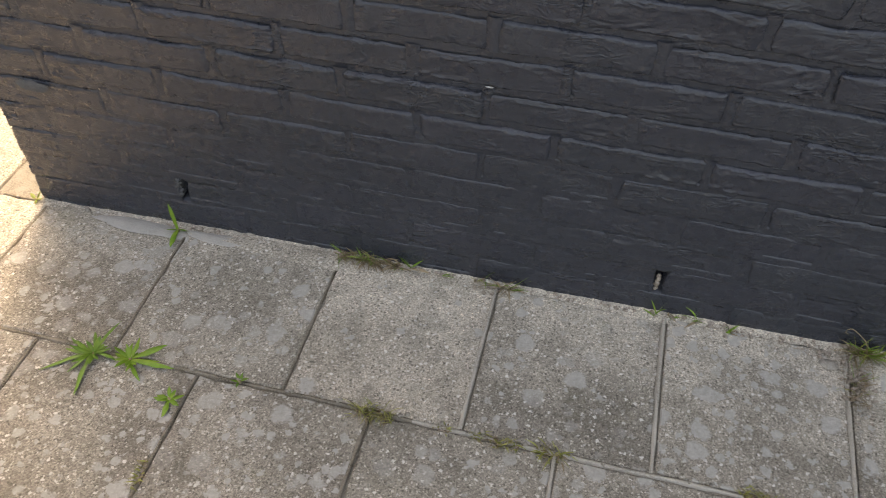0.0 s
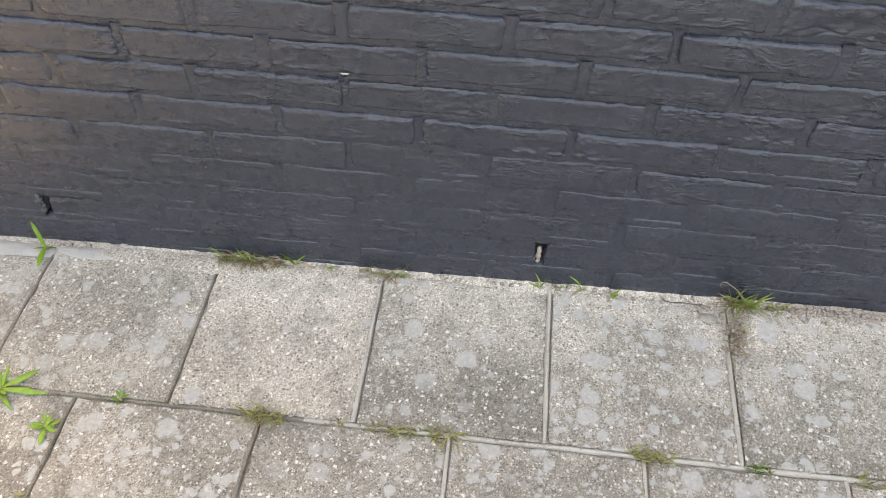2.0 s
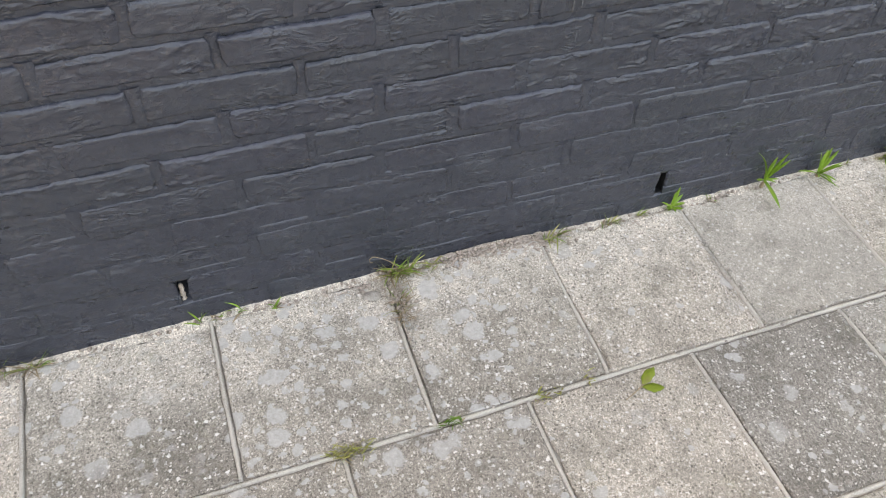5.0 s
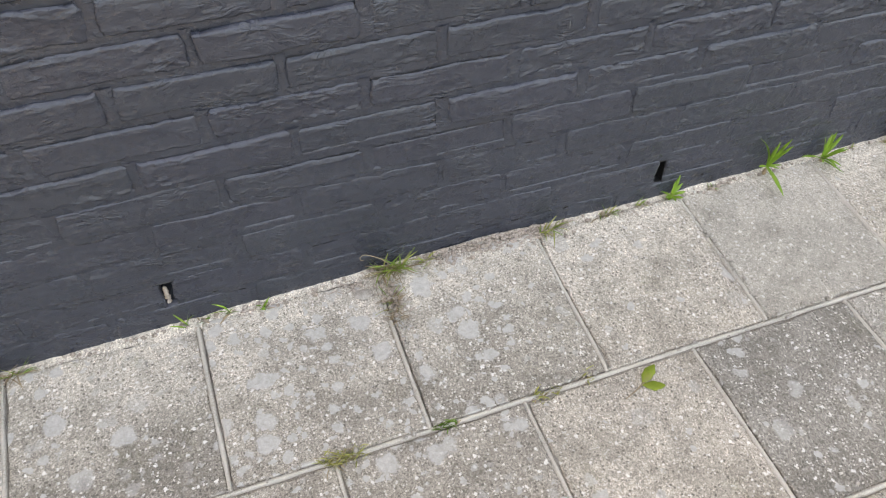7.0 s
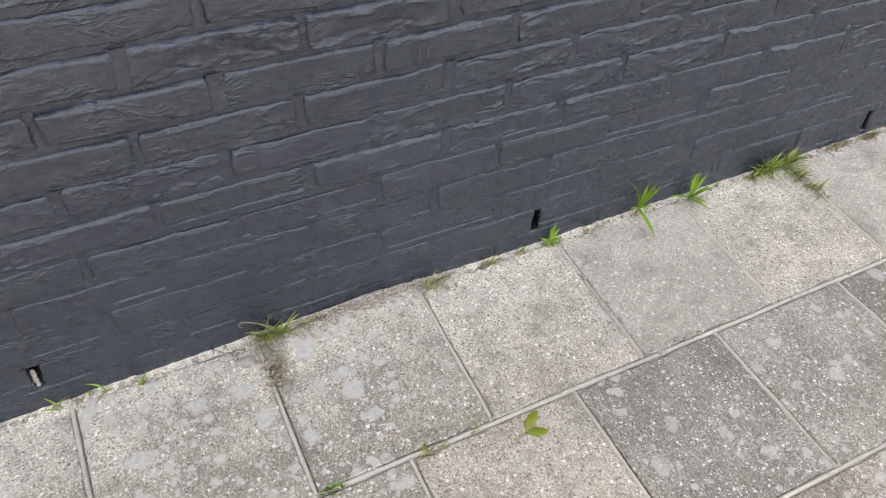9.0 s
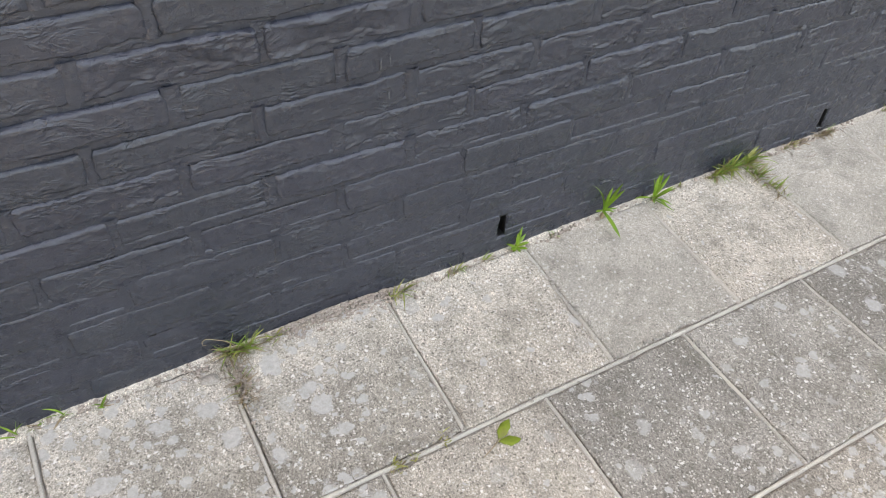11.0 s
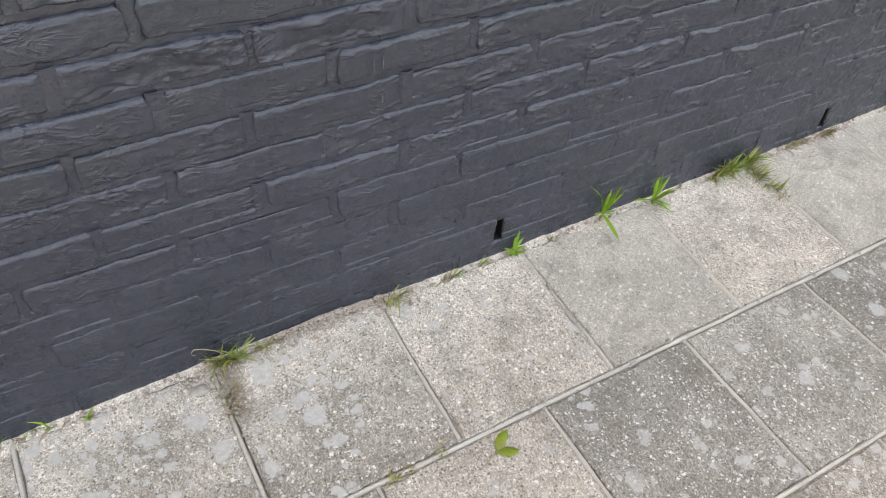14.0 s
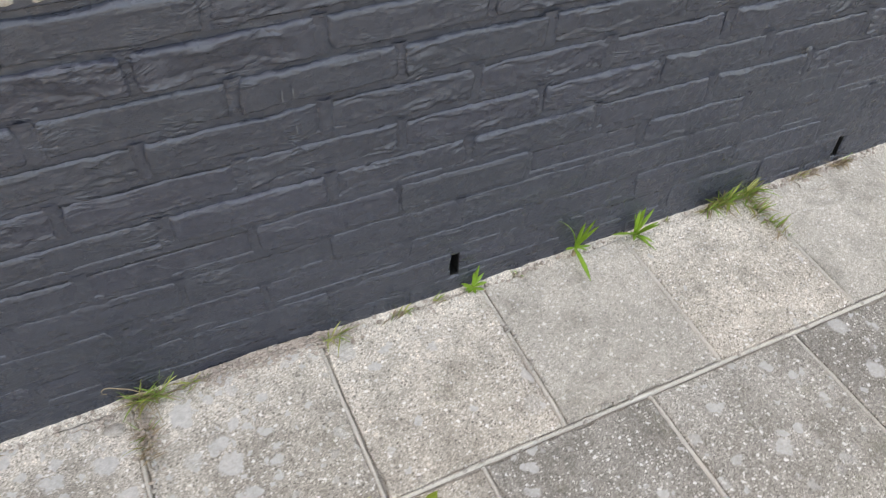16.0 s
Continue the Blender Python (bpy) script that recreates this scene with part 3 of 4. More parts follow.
# sand and old mortar standing in the joints, cracked away along one side
def fill_into(vs, fs, a, c, seed, lean):
    """A ragged ridge of joint filling from a to c."""
    a, c = Vector(a), Vector(c)
    way = (c - a).normalized()
    side = Vector((-way.y, way.x, 0))
    n = max(2, int((c - a).length / 0.008))
    i0 = len(vs)
    for i in range(n + 1):
        p = a + (c - a) * (i / n)
        # the filling has washed out towards the corner of the wall
        worn = max(0.0, min(1.0, (0.72 - p.x) / 0.25)) * (0.7 + 0.6 * n3(p.x * 6, p.y * 6, 9, seed))
        off = 0.0012 * n3(p.x * 7, p.y * 7, 1, seed) + lean
        half = 0.0028 + 0.0009 * n3(p.x * 22, p.y * 22, 3, seed)
        top = 0.0007 + 0.0030 * n3(p.x * 11, p.y * 11, 5, seed) + 0.0008 * n3(p.x * 90, p.y * 90, 6) - 0.0028 * worn
        top = min(top, 0.0017)
        z = level(p.x, p.y) + (0.0024 if p.y > -0.30 and p.x > 1.7 else 0.0012 if p.y > -0.30 and p.x > 0.2 else 0.0)
        for s, h in ((-1.5, -0.0085), (-0.85, top - 0.0010), (0.0, top), (0.95, top - 0.0004), (1.5, -0.0085)):
            q = p + side * (off + half * s)
            vs.append((q.x, q.y, z + h))
    for i in range(n):
        for j in range(4):
            k = i0 + i * 5 + j
            fs.append((k, k + 5, k + 6, k + 1))


pale_v, pale_f, dark_v, dark_f = [], [], [], []
for row in range(-3, 4):
    y1 = ROW_Y - SLAB * row
    fill_into(dark_v, dark_f, (-1.3, y1, 0), (0.72 if row > 0 else X_LEFT, y1, 0), row * 1.7, 0.0012)
    if row > 0:
        fill_into(pale_v, pale_f, (0.72, y1, 0), (4.2, y1, 0), row * 1.7, 0.0012)
    for i in range(-3, 15):
        x = joint_x(row, i)
        if row < 0 and x > X_LEFT:
            continue
        vs, fs = (pale_v, pale_f) if x > 0.75 else (dark_v, dark_f)
        fill_into(vs, fs, (x, y1 - 0.004, 0), (x, y1 - SLAB + 0.004, 0), row * 3.1 + i, -0.0022)
part("joint_filling", mesh("joint_filling", pale_v, pale_f, JOINT), pavement, "pale sandy filling in the paving joints")
part("joint_filling", mesh("joint_filling", dark_v, dark_f, LOOSE), pavement, "dark brown dirt in the paving joints")


# ---- cement fillet along the foot of the wall ----
def foot(x):
    """Height of the fillet against the brick."""
    return max(0.001, rise(x) + 0.003 + 0.002 * n3(x * 7, 0, 0) + 0.003 * n3(x * 40, 2, 0))


def foot_width(x):
    return 0.020 + 0.008 * n3(x * 5, 7, 1) + 0.008 * n3(x * 34, 3, 1)


def foot_z(x, y):
    """The surface at the foot of the wall: the paving, or the fillet over it."""
    wide = foot_width(x)
    lo = level(x, -wide) - 0.0012
    t = max(0.0, (y + wide) / (wide + 0.012))
    return max(level(x, y), lo + (foot(x) - lo) * t ** 1.3)


def fillet():
    vs, fs = [], []
    n, m = 560, 7
    for i in range(n + 1):
        x = X_LEFT - 0.01 + (4.3 - X_LEFT) * i / n
        h = foot(x)
        wide = foot_width(x)
        for j in range(m):
            t = j / (m - 1)
            y = -wide + (wide + 0.012) * t
            lo = level(x, -wide) - 0.0012
            z = lo + (h - lo) * t ** 1.3 + 0.0022 * n3(x * 60, y * 90, 3)
            vs.append((x, y, z))
    for i in range(n):
        for j in range(m - 1):
            k = i * m + j
            fs.append((k, k + m, k + m + 1, k + 1))
    return mesh("cement_fillet", vs, fs, FILLET)


tagged(new("trim_cement_fillet", fillet()), "rough sandy cement fillet along the foot of the wall", "fillet", kind="structure")


# ---- small plants and litter ----
def leaf_into(vs, fs, base, az, e0, length, width, droop, twist=0.0, fold=0.25, blunt=0.5, seg=7, spoon=False, lance=False):
    """A folded leaf that rises at e0 degrees towards az and droops along its length."""
    p = Vector(base)
    ca, sa = math.cos(radians(az)), math.sin(radians(az))
    i0 = len(vs)
    bend = 28 * math.sin(az * 7.0)
    for i in range(seg + 1):
        t = i / seg
        e = radians(e0 - droop * t)
        if lance:
            ca, sa = math.cos(radians(az + bend * t)), math.sin(radians(az + bend * t))
        fwd = Vector((ca * math.cos(e), sa * math.cos(e), math.sin(e)))
        side = Vector((-sa, ca, 0))
        up = fwd.cross(side) * -1
        side = (side * math.cos(radians(twist * t)) + up * math.sin(radians(twist * t))).normalized()
        w = width * (0.28 + 0.72 * math.sin(math.pi * min(1.0, t * 0.62 + 0.12)) ** 1.2) * (1 - t ** (3.0 + 3 * blunt)) / 2
        if spoon:
            # a stalk that widens into a wavy blade
            w = width / 2 * (0.14 + 0.86 * max(0.0, math.sin(math.pi * max(0.0, t - 0.22) / 0.80)) ** 0.8) * (1 + 0.22 * math.sin(t * 23 + az))
        if lance:
            # narrow at the stalk, broadest past the middle, pointed
            w = width / 2 * max(0.20 * (1 - t), math.sin(math.pi * t ** 1.15) ** 0.8 if 0 < t < 1 else 0.0) * (1 + 0.10 * math.sin(t * 17 + az))
        if t == 1:
            w = 0.0004
        q = Vector((p.x, p.y, max(p.z, 0.0012)))
        vs += [tuple(q + side * w + up * w * fold), tuple(q), tuple(q - side * w + up * w * fold)]
        p = p + fwd * (length / seg)
    for i in range(seg):
        a = i0 + 3 * i
        fs += [(a, a + 3, a + 4, a + 1), (a + 1, a + 4, a + 5, a + 2)]


def weed(name, label, at, leaves, mat, stem=0.0, spoon=False, lance=False, loose=1.0):
    """A broad-leaved weed: each leaf (azimuth, rise, length, width, droop) is a part."""
    w = thing(name, label, "weed", (at[0], at[1], level(at[0], at[1]) + 0.002), "weeds in the joints")
    for az, e0, ln, wd, droop in leaves:
        vs, fs = [], []
        leaf_into(vs, fs, (rng.uniform(-0.002, 0.002), rng.uniform(-0.002, 0.002), stem * rng.uniform(0.4, 1)), az + loose * rng.uniform(-12, 12), e0 + rng.uniform(-6, 6), ln * rng.uniform(1 - 0.15 * loose, 1 + 0.15 * loose), wd, droop * rng.uniform(0.6, 1.4), rng.uniform(-45, 45) * loose, 0.35, rng.uniform(0.7, 1.4), 11, spoon, lance)
        part("leaf", mesh("leaf", vs, fs, mat), w)
    vs, fs = [], []
    blob_into(vs, fs, (0, 0, 0.001), (0.004, 0.004, 0.003 + stem / 2), 3)
    part("crown", mesh("crown", vs, fs, STRAW), w)
    return w


def blob_into(vs, fs, c, r, seed):
    """A small irregular lump."""
    i0 = len(vs)
    rings, seg = 4, 6
    vs.append((c[0], c[1], c[2] - r[2]))
    for j in range(1, rings):
        a = math.pi * j / rings - math.pi / 2
        for i in range(seg):
            b = 2 * math.pi * (i + 0.5 * (j % 2)) / seg
            k = 1 + 0.35 * n3(math.cos(b) * 1.7, math.sin(b) * 1.7, a * 1.3, seed)
            vs.append((c[0] + r[0] * k * math.cos(a) * math.cos(b), c[1] + r[1] * k * math.cos(a) * math.sin(b), c[2] + r[2] * k * math.sin(a)))
    vs.append((c[0], c[1], c[2] + r[2]))
    top = len(vs) - 1
    for i in range(seg):
        fs.append((i0, i0 + 1 + (i + 1) % seg, i0 + 1 + i))
        fs.append((top, top - seg + i, top - seg + (i + 1) % seg))
    for j in range(rings - 2):
        for i in range(seg):
            a, b = i0 + 1 + j * seg + i, i0 + 1 + j * seg + (i + 1) % seg
            fs.append((a, b, b + seg, a + seg))


def tube_into(vs, fs, pts, r):
    i0 = len(vs)
    for i, p in enumerate(pts):
        a = Vector(pts[min(i + 1, len(pts) - 1)]) - Vector(pts[max(i - 1, 0)])
        s = a.cross(Vector((0.1, 1, 0.2))).normalized()
        u = a.cross(s).normalized()
        rr = r * (1 - 0.5 * i / len(pts))
        for k in range(4):
            b = math.pi * k / 2
            vs.append(tuple(Vector(p) + s * rr * math.cos(b) + u * rr * math.sin(b)))
    for i in range(len(pts) - 1):
        for k in range(4):
            a, b = i0 + 4 * i + k, i0 + 4 * i + (k + 1) % 4
            fs.append((a, b, b + 4, a + 4))


def tuft(label, at, spread, green, dry, tall, mat=None, along=0.0, wide=0.0028, low=38):
    """A tuft of grass: green blades and dry ones, with a little soil at the root."""
    w = thing("grass_tuft", label, "grass", (at[0], at[1], level(at[0], at[1]) + (0.001 if at[1] > -0.03 else -0.002)), "grass tufts in the joints")
    mossy = mat is MOSS
    clumps = [q + rng.uniform(-0.2, 0.2) for q in (-0.8, -0.4, 0.0, 0.4, 0.8)]
    for n, name, mt, lab in ((green, "moss" if mossy else "blade", mat or GRASS, ""), (dry, "straw", STRAW, "straw-coloured withered grass")):
        vs, fs = [], []
        for _ in range(n):
            t = rng.uniform(-1, 1) * spread if spread < 0.03 else max(-1.1, min(1.1, rng.choice(clumps) + rng.gauss(0, 0.16))) * spread
            a = radians(along)
            bx, by = t * math.cos(a) + rng.uniform(-0.003, 0.003), t * math.sin(a) + (rng.gauss(0, 0.006) if mossy else rng.uniform(-0.006, 0.002))
            away = rng.uniform(155, 385)
            lift = rng.uniform(low, 88) if mt is not STRAW else rng.uniform(15, 85)
            ln = tall * rng.uniform(0.45, 1.4) * (0.85 if mt is STRAW else 1.0)
            leaf_into(vs, fs, (bx, by, 0.0), away, lift, ln, wide * rng.uniform(0.6, 1.3), rng.uniform(0, 110 if mt is STRAW else 75), rng.uniform(-80, 80), 0.2, 0.1, 6)
            if name == "blade":
                part(name, mesh(name, vs, fs, YELLOW_GRASS if mt is GRASS and rng.random() < 0.35 else mt), w)
                vs, fs = [], []
        if vs:
            part(name, mesh(name, vs, fs, mt), w, lab)
    vs, fs = [], []
    for _ in range(4 + int(spread * 300)):
        t = rng.uniform(-1, 1) * spread
        blob_into(vs, fs, (t * math.cos(radians(along)), t * math.sin(radians(along)) + rng.uniform(-0.004, 0.003), 0.0), (rng.uniform(0.0015, 0.004), rng.uniform(0.0015, 0.004), rng.uniform(0.001, 0.0022)), rng.random() * 50)
    part("root_soil", mesh("root_soil", vs, fs, SOIL), w)["kind"] = "stuff"
    return w


rng = random.Random(23)

# broad-leaved weeds at the foot of the wall
weed("weed", "bright green weed with long narrow leaves growing at the wall", (2.193, -0.012, 0.008),
     [(178, 86, 0.092, 0.0085, 58), (355, 82, 0.074, 0.0085, 22), (340, 66, 0.062, 0.0080, 18), (20, 84, 0.056, 0.0075, 16), (5, 72, 0.050, 0.0070, 22), (190, 30, 0.024, 0.006, 30),
      (258, 4, 0.080, 0.0105, 30), (350, 10, 0.030, 0.0065, 20), (300, 40, 0.026, 0.005, 50)], GREEN, 0.022, loose=0.6)
weed("weed", "bright green bushy weed growing where slab meets wall", (2.324, -0.018, 0.006),
     [(75, 86, 0.066, 0.0085, 12), (25, 74, 0.060, 0.0080, 18), (110, 78, 0.048, 0.0075, 18), (10, 58, 0.056, 0.0075, 22), (178, 36, 0.060, 0.0075, 35), (335, 52, 0.046, 0.0075, 45), (350, 40, 0.050, 0.0065, 30),
      (270, 42, 0.046, 0.006, 70), (300, 24, 0.042, 0.0055, 60), (230, 46, 0.038, 0.0055, 50), (285, 12, 0.050, 0.006, 30), (200, 60, 0.040, 0.006, 50), (45, 80, 0.045, 0.0065, 15), (320, 68, 0.040, 0.006, 40), (250, 66, 0.034, 0.005, 60)], GREEN, 0.010, loose=0.6)
weed("weed", "small fresh green weed below the open weep joint", (1.985, -0.012, 0.006),
     [(35, 66, 0.044, 0.0065, 20), (60, 80, 0.034, 0.006, 20), (10, 46, 0.036, 0.0065, 30), (160, 44, 0.024, 0.007, 35), (200, 30, 0.022, 0.006, 40),
      (300, 34, 0.024, 0.006, 45), (340, 34, 0.028, 0.0065, 30), (230, 34, 0.024, 0.0065, 30), (260, 38, 0.022, 0.006, 45), (185, 60, 0.028, 0.0065, 30), (50, 54, 0.036, 0.0065, 25),
      (20, 70, 0.030, 0.005, 40), (320, 55, 0.026, 0.005, 40), (280, 60, 0.022, 0.005, 50), (215, 50, 0.022, 0.005, 40)], GREEN, 0.008)
weed("weed", "single green shoot at the wall with a leaf over the slab", (0.168, -0.022, 0.002),
     [(140, 82, 0.058, 0.0075, 12), (95, 84, 0.046, 0.006, 8), (272, 15, 0.054, 0.010, 40), (350, 25, 0.026, 0.006, 30), (195, 25, 0.022, 0.005, 30)], GREEN, 0.004)
# flat rosettes in the paving joints
ROSETTES = (((0.164, -0.323), ((208, 88), (162, 59), (278, 87), (223, 54), (81, 64), (357, 45), (236, 30), (99, 28), (195, 54), (141, 26), (60, 40), (20, 36), (180, 40), (250, 26), (315, 28), (110, 44))),
            ((0.230, -0.318), ((50, 68), (346, 74), (311, 48), (249, 33), (162, 30), (72, 40), (33, 42), (4, 48), (200, 26), (330, 36), (120, 26), (285, 30), (20, 56))))
for (x, y), tips in ROSETTES:
    leaves = [(az, rng.uniform(8, 18) if mm > 40 else rng.uniform(20, 50), 0.00103 * mm, 0.0046 + 0.00005 * mm, rng.uniform(10, 40)) for az, mm in tips + tuple((rng.uniform(0, 360), rng.uniform(16, 40)) for _ in range(9))]
    weed("weed", "flat green rosette weed rooted in a paving joint", (x, y, 0.0), leaves, GREEN_DEEP if x < 0.2 else GREEN, 0.004, lance=True, loose=0.8)
weed("weed", "small green seedling rooted in a paving joint", (0.329, -0.372, 0.0),
     [(214, 25, 0.025, 0.008, 35), (287, 22, 0.036, 0.009, 35), (10, 28, 0.026, 0.008, 40), (123, 40, 0.022, 0.007, 40), (331, 25, 0.028, 0.008, 35), (183, 35, 0.022, 0.007, 35), (63, 45, 0.020, 0.007, 40), (250, 45, 0.018, 0.006, 40)], GREEN, 0.002, lance=True, loose=0.4)
weed("weed", "tiny green seedling rooted in a paving joint", (0.425, -0.312, 0.0),
     [(200, 35, 0.018, 0.006, 35), (20, 35, 0.018, 0.006, 35), (90, 60, 0.016, 0.005, 35), (280, 30, 0.014, 0.005, 35), (145, 40, 0.016, 0.005, 30)], GREEN_DEEP, 0.002)
weed("weed", "yellow-green seedling at the corner of the wall", (-0.152, -0.010, 0.0),
     [(60, 55, 0.026, 0.009, 30), (150, 35, 0.022, 0.008, 30), (300, 30, 0.022, 0.006, 45), (345, 35, 0.022, 0.006, 45)], YELLOW, 0.003)

# grass along the foot of the wall
tuft("patch of short withered grass against the wall", (0.555, -0.008, 0.010), 0.055, 44, 150, 0.032, wide=0.0026)
tuft("few green blades of grass against the wall", (0.535, -0.004, 0.014), 0.006, 5, 2, 0.055, GRASS)
tuft("two broad green blades of grass against the wall", (0.632, -0.006, 0.014), 0.004, 3, 1, 0.047, GREEN, wide=0.006, low=45)
tuft("small green blade of grass against the wall", (0.712, -0.004, 0.016), 0.005, 3, 0, 0.029, GREEN, wide=0.004, low=40)
tuft("small tuft of grass against the wall", (0.764, -0.006, 0.012), 0.010, 6, 3, 0.031)
tuft("small green tuft of grass with withered roots", (0.815, -0.010, 0.008), 0.012, 11, 16, 0.039)
tuft("short green blades of grass against the wall", (1.083, -0.010, 0.008), 0.004, 4, 0, 0.029, GREEN, wide=0.004, low=45)
tuft("short green blades of grass against the wall", (1.112, -0.008, 0.010), 0.008, 5, 3, 0.021)
tuft("short green blades of grass against the wall", (1.150, -0.006, 0.012), 0.006, 5, 1, 0.029, GREEN, wide=0.0035, low=40)
tuft("short green blades of grass against the wall", (1.207, -0.016, 0.004), 0.005, 5, 2, 0.029, GREEN, wide=0.0035, low=40)
tuft("bushy yellow-green tuft of grass against the wall", (1.428, -0.012, 0.008), 0.020, 60, 44, 0.042, wide=0.0027)
tuft("withered grass running down the joint between two slabs", (1.414, -0.064, -0.002), 0.046, 14, 170, 0.030, along=84, wide=0.0017)
tuft("low green grass lying against the wall", (1.492, -0.012, 0.010), 0.022, 16, 10, 0.024, low=5)
tuft("spreading green tuft of grass against the wall", (1.724, -0.014, 0.006), 0.016, 20, 6, 0.042, low=10)
tuft("low green tuft of grass against the wall", (1.848, -0.012, 0.008), 0.020, 16, 10, 0.026)
tuft("few thin green blades of grass", (1.918, -0.010, 0.008), 0.012, 8, 2, 0.022)
tuft("few thin green blades of grass", (2.075, -0.010, 0.006), 0.006, 6, 3, 0.020)
tuft("tiny pale green shoot at the wall", (2.405, -0.006, 0.006), 0.005, 4, 3, 0.016)
tuft("thick green tuft of grass against the wall", (2.560, -0.012, 0.006), 0.058, 130, 40, 0.044, wide=0.0036, low=22)
tuft("green grass running down the joint between two slabs", (2.592, -0.068, -0.002), 0.058, 56, 40, 0.038, along=-83, wide=0.0034, low=25)
tuft("pale withered grass against the wall", (2.755, -0.008, 0.006), 0.035, 10, 60, 0.020, wide=0.0020)
tuft("pale withered grass below the weep joint", (2.850, -0.010, 0.006), 0.020, 6, 80, 0.026, wide=0.0020)
tuft("small green tuft of grass against the wall", (3.070, -0.008, 0.004), 0.012, 12, 6, 0.024)
tuft("small green tuft of grass in a paving joint", (2.950, -0.110, -0.002), 0.012, 12, 4, 0.018, along=90)
# grass and moss in the joint between the first two rows
tuft("pale withered grass in a paving joint", (0.658, -0.316, -0.002), 0.029, 80, 40, 0.036, MOSS, low=52, wide=0.0019)
tuft("low mossy growth in a paving joint", (0.770, -0.312, -0.002), 0.016, 14, 14, 0.010, MOSS)
tuft("low mossy growth in a paving joint", (0.856, -0.312, -0.002), 0.036, 55, 30, 0.020, MOSS)
tuft("low mossy growth in a paving joint", (0.943, -0.314, -0.002), 0.022, 40, 20, 0.028, MOSS)
tuft("mossy green tuft in a paving joint", (1.262, -0.310, -0.002), 0.029, 95, 20, 0.024, MOSS, low=50, wide=0.0021)
tuft("mossy green tuft in a paving joint", (1.425, -0.308, -0.002), 0.018, 36, 4, 0.014, GREEN_DEEP)
tuft("low mossy growth in a paving joint", (1.590, -0.310, -0.002), 0.026, 30, 14, 0.014, MOSS)
tuft("low mossy growth in a paving joint", (1.665, -0.306, -0.002), 0.010, 12, 4, 0.016, MOSS)
tuft("mossy growth in the joint between two slabs", (0.346, -0.500, -0.002), 0.024, 26, 12, 0.016, MOSS, along=88)

# a long withered stem that curls away from the bushy tuft
w = thing("curled_stem", "thin withered stem with a curled tip", "stem", (1.432, -0.018, 0.028))
pts = [(0, 0, 0), (-0.008, -0.002, 0.027), (-0.020, -0.004, 0.046), (-0.034, -0.006, 0.060), (-0.045, -0.007, 0.069), (-0.051, -0.007, 0.071), (-0.056, -0.007, 0.067), (-0.056, -0.007, 0.060), (-0.051, -0.007, 0.057)]
vs, fs = [], []
tube_into(vs, fs, pts, 0.0011)
part("stalk", mesh("stalk", vs, fs, STRAW), w)
vs, fs = [], []
tube_into(vs, fs, [(0, 0, 0.004), (0.004, -0.014, 0.008), (0.006, -0.030, 0.002), (0.008, -0.046, -0.003)], 0.0009)
part("stalk", mesh("stalk", vs, fs, STRAW), w)

# a fallen sprig on the paving
w = thing("fallen_sprig", "fallen two-lobed green leaf with browned tips on the paving", "leaf", (1.738, -0.349, 0.002))
for az, ln, wd, e, dr in ((40, 0.042, 0.018, 30, 40), (-26, 0.036, 0.019, 12, 15)):
    vs, fs = [], []
    leaf_into(vs, fs, (0, 0, 0.001), az, e, ln, wd, dr, 12, 0.3, 1.0, 14, False, True)
    part("leaf", mesh("leaf", vs, fs, YELLOW), w)
vs, fs = [], []
tube_into(vs, fs, [(0.004, 0.002, 0.003), (-0.018, -0.008, 0.003), (-0.036, -0.014, 0.001)], 0.0012)
part("stalk", mesh("stalk", vs, fs, STRAW), w)


# ---- crumbs, patches and flecks ----
def crumbs(name, label, patches, mat, seed):
    """Loose crumbs strewn over (x, y, half length, half width, count)."""
    r = random.Random(seed)
    vs, fs = [], []
    for x, y, a, b, n, *more in patches:
        heap = more[0] if more else 0.0
        for _ in range(n):
            s = 0.0007 + 0.0042 * r.random() ** 3.0
            cx, cy = x + r.gauss(0, 0.5) * a, y + r.gauss(0, 0.5) * b
            lift = foot_z(cx, min(cy, -0.004)) + (r.uniform(0, heap) if abs(cx - x) < 0.7 * a else 0)
            blob_into(vs, fs, (cx, min(cy, -0.004), lift + s * 0.3), (s, s * r.uniform(0.6, 1.2), s * 0.7), r.random() * 90)
    ob = new(name, mesh(name, vs, fs, mat))
    return tagged(ob, label, "soil", kind="stuff")


crumbs("soil_crumbs", "dry crumbs of soil gathered along the wall",
       [(1.62, -0.008, 0.14, 0.024, 1100, 0.003), (1.53, -0.012, 0.03, 0.02, 160, 0.004), (1.68, -0.010, 0.04, 0.03, 260, 0.004), (1.415, -0.055, 0.022, 0.065, 420, 0.002), (1.36, -0.020, 0.05, 0.016, 60), (0.59, -0.020, 0.09, 0.014, 120), (0.80, -0.022, 0.035, 0.02, 80),
        (2.60, -0.018, 0.10, 0.014, 90), (2.80, -0.012, 0.14, 0.014, 260), (0.4, -0.010, 0.9, 0.006, 160), (1.1, -0.010, 0.5, 0.006, 160), (2.2, -0.010, 0.8, 0.006, 200), (2.08, -0.018, 0.06, 0.008, 30), (1.90, -0.02, 0.12, 0.008, 40), (1.20, -0.02, 0.1, 0.01, 40)], SOIL, 3)
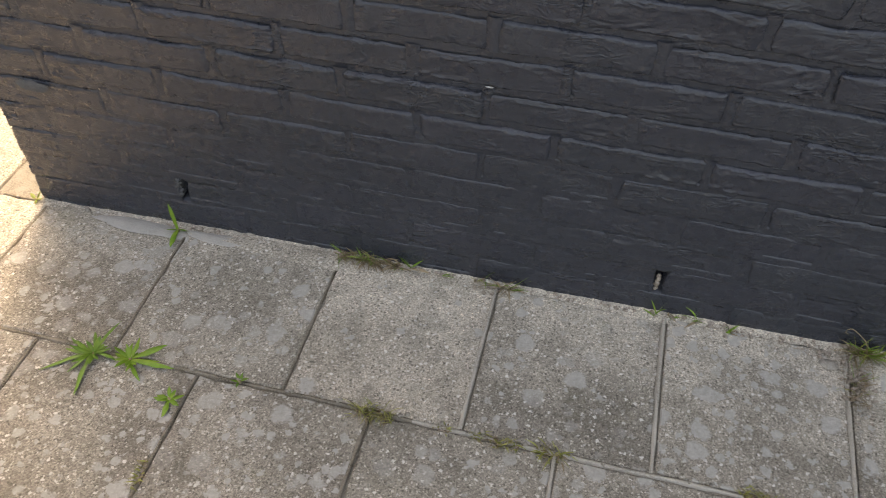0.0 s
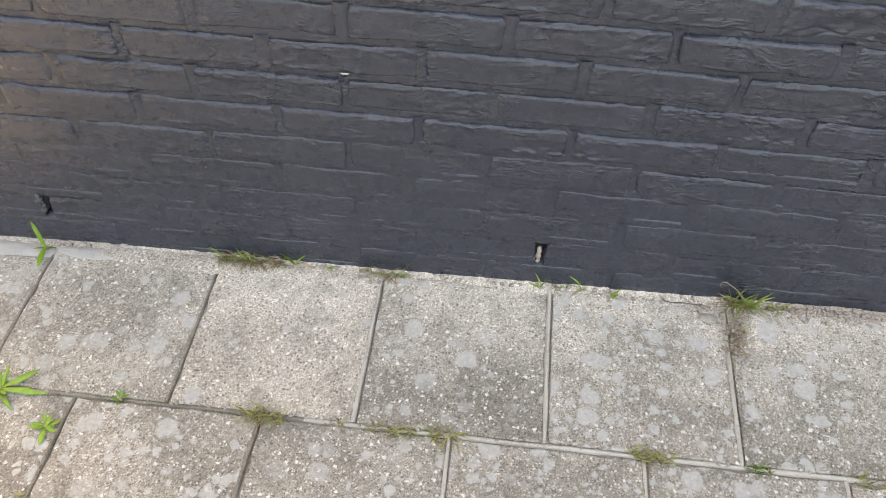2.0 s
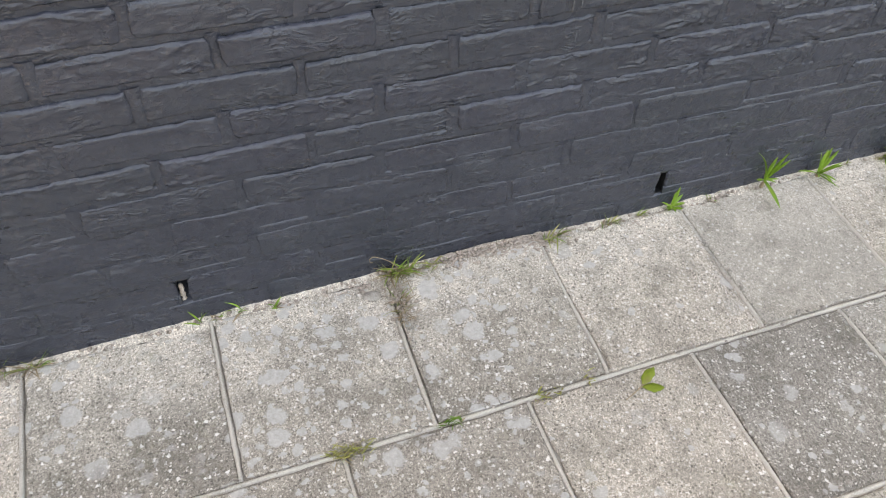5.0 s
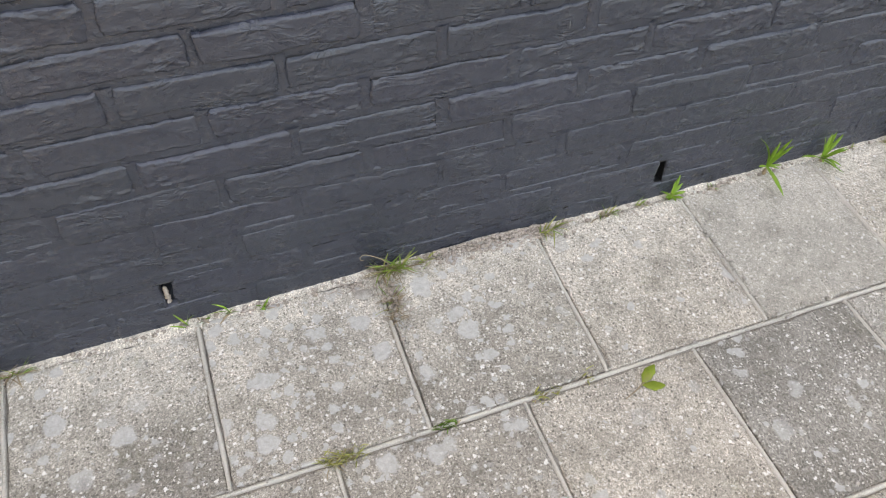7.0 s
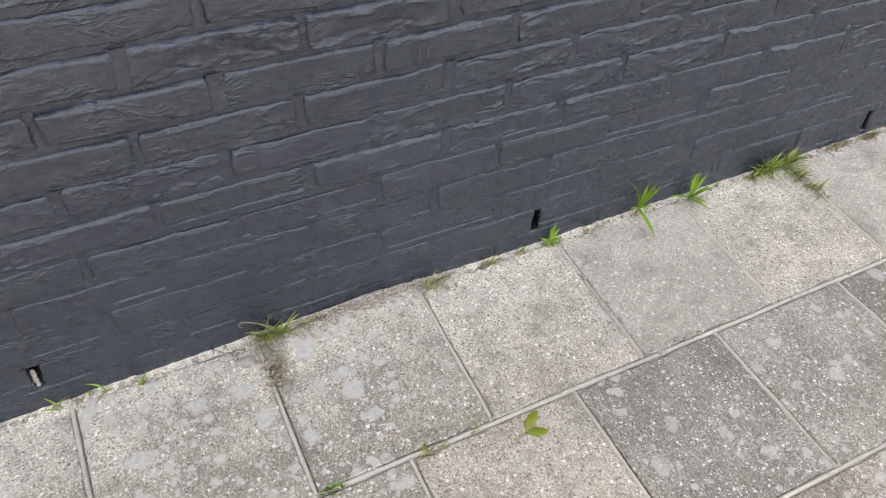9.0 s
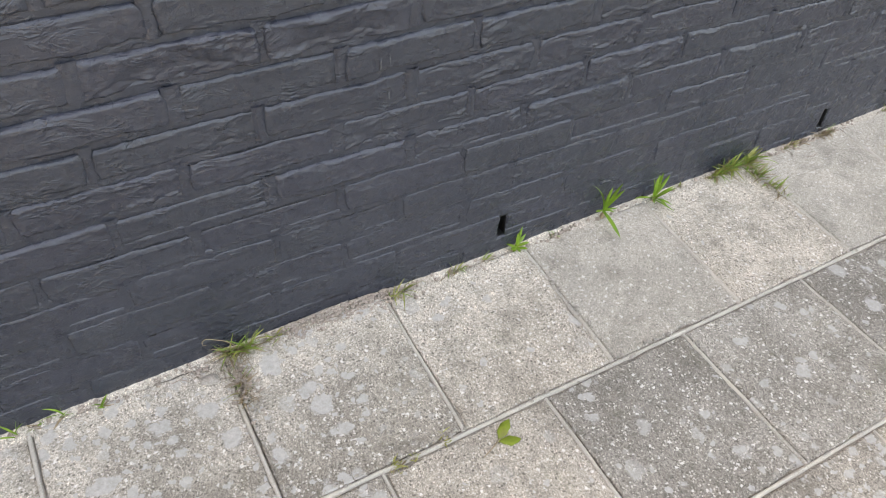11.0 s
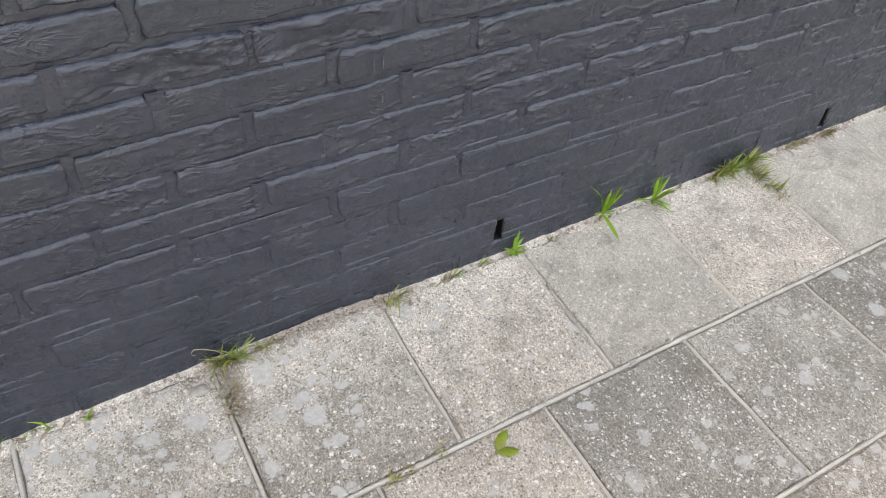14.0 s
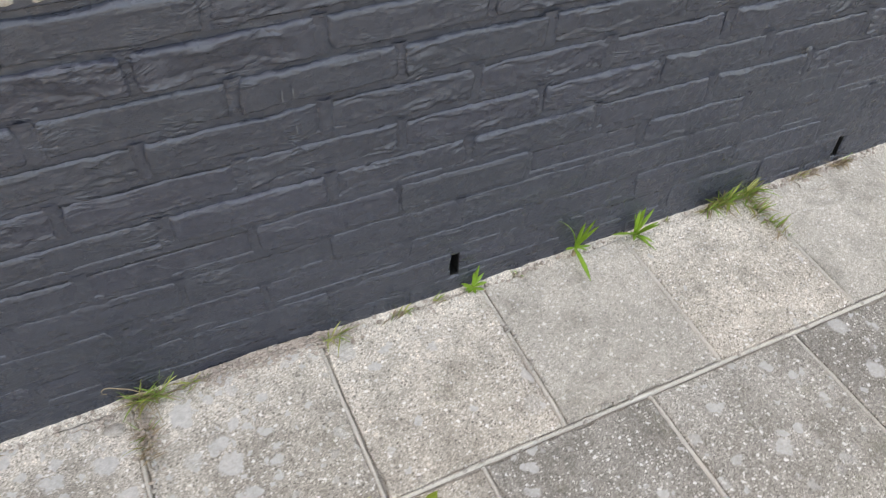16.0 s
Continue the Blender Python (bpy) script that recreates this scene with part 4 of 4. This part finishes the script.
crumbs("sand_crumbs", "pale grains of sand spilling from the paving joints",
       [(1.5, -0.312, 1.2, 0.008, 260), (0.6, -0.312, 0.4, 0.008, 80), (1.41, -0.18, 0.008, 0.14, 60), (2.0, -0.16, 0.008, 0.14, 60), (2.4, -0.60, 0.5, 0.01, 80)], MORTAR, 4)


def patch(name, label, outline, thick, mat, at, upright=False, parent=None):
    """A thin patch with an uneven outline: (half length, half width) in metres."""
    a, b = outline
    vs, fs = [], []
    n = 28
    for ring, k in enumerate((1.0, 0.8, 0.0)):
        for i in range(n if k else 1):
            t = 2 * math.pi * i / n
            u = 1 + 0.30 * n3(math.cos(t) * 1.6, math.sin(t) * 1.6, a * 90) + 0.14 * n3(math.cos(t) * 6, math.sin(t) * 6, b * 90)
            x, y = a * u * k * math.cos(t), b * u * k * math.sin(t)
            z = thick * (0, 0.8, 1.0)[ring]
            vs.append((x, -z, y) if upright else (x, y, z))
    for i in range(n):
        j = (i + 1) % n
        fs += [(i, j, n + j, n + i), (n + i, n + j, 2 * n)]
    me = mesh(name, vs, fs, mat)
    ob = new(name, me)
    ob.location = at
    return tagged(ob, label, name.replace("_", " "))


patch("cement_smear", "pale grey cement smear on a slab edge", (0.105, 0.018), 0.0026, SMEAR, (0.100, -0.027, 0.0048))
patch("cement_smear", "pale grey cement smear on a slab edge", (0.075, 0.014), 0.0024, SMEAR, (0.265, -0.026, 0.0118))
patch("paint_fleck", "white splash of paint on the dark brick", (0.0065, 0.0014), 0.0010, WHITE_CHIP, (0.758, -0.0050, 0.439), True)
for dx, dz, hh in ((0.0, 0.0, 0.011), (0.014, 0.002, 0.009), (0.012, -0.055, 0.008)):
    patch("scratch", "pale scratch in the dark wall paint", (0.0012, hh), 0.0006, SCUFF, (1.704 + dx, -0.0052, 0.502 + dz), True)
patch("cocoon", "small pale cocoon stuck to the dark brick", (0.006, 0.005), 0.005, SCUFF, (2.616, -0.003, 0.342), True)

# crumbling mortar in two of the open joints
for x, z, hw, hh, y, n, sp, mt in ((1.0700, 0.092, 0.0046, 0.017, 0.004, 16, 0.002, SOIL), (0.1840, 0.105, 0.0034, 0.021, 0.001, 26, 0.0085, SCUFF)):
    vs, fs = [], []
    for i in range(n):
        q = (i + 0.5) / n * 2 - 1
        side = rng.uniform(-1, 0.5) * sp * math.sqrt(1 - q * q)
        blob_into(vs, fs, (x + side, y + rng.uniform(-0.002, 0.002), z + q * hh), (hw * rng.uniform(0.6, 1.1), 0.004, hw * rng.uniform(0.6, 1.3)), i * 3.1 + x)
    ob = new("loose_mortar", mesh("loose_mortar", vs, fs, mt))
    tagged(ob, "crumbling bare mortar in an open joint", "mortar")

vs, fs = [], []
blob_into(vs, fs, (0, 0, 0.005), (0.007, 0.006, 0.006), 8)
ob = new("pebble", mesh("pebble", vs, fs, MORTAR))
ob.location = (-0.035, -0.012, 0.0)
tagged(ob, "small sandy pebble at the foot of the wall", "pebble")
for x, y, az, ln in ((2.10, -0.016, 20, 0.022), (2.745, -0.055, -25, 0.030), (2.715, -0.040, 60, 0.022), (1.60, -0.030, 30, 0.030), (1.34, -0.035, 140, 0.028)):
    vs, fs = [], []
    a = radians(az)
    tube_into(vs, fs, [(0, 0, 0.002), (ln * 0.5 * math.cos(a), ln * 0.5 * math.sin(a), 0.0035), (ln * math.cos(a + 0.4), ln * math.sin(a + 0.4), 0.002)], 0.0013)
    ob = new("twig", mesh("twig", vs, fs, SOIL))
    ob.location = (x, y, level(x, y) + 0.0005)
    tagged(ob, "short brown twig lying on the paving", "twig")

patch("scuff", "grey scuffed patch in the dark wall paint", (0.032, 0.011), 0.0012, SCUFF, (-0.048, -0.0040, 0.293), True)
for dx, dz, a, h in ((0.0, 0.0, 0.010, 0.007), (0.030, -0.004, 0.006, 0.005), (0.055, 0.004, 0.004, 0.004)):
    patch("bare_spot", "bare sandy spot where the wall paint has flaked", (a, h), 0.0012, MORTAR, (1.455 + dx, -0.0040, 0.682 + dz), True)
patch("cement_smear", "thin sandy cement smear over slab edges at the wall", (0.27, 0.020), 0.0016, SLAB_BEIGE, (0.50, -0.026, 0.0128))
patch("mortar_flake", "flat pale flake of mortar lying beside the withered grass", (0.016, 0.011), 0.0045, MORTAR, (1.370, -0.045, level(1.370, -0.045) + 0.001))
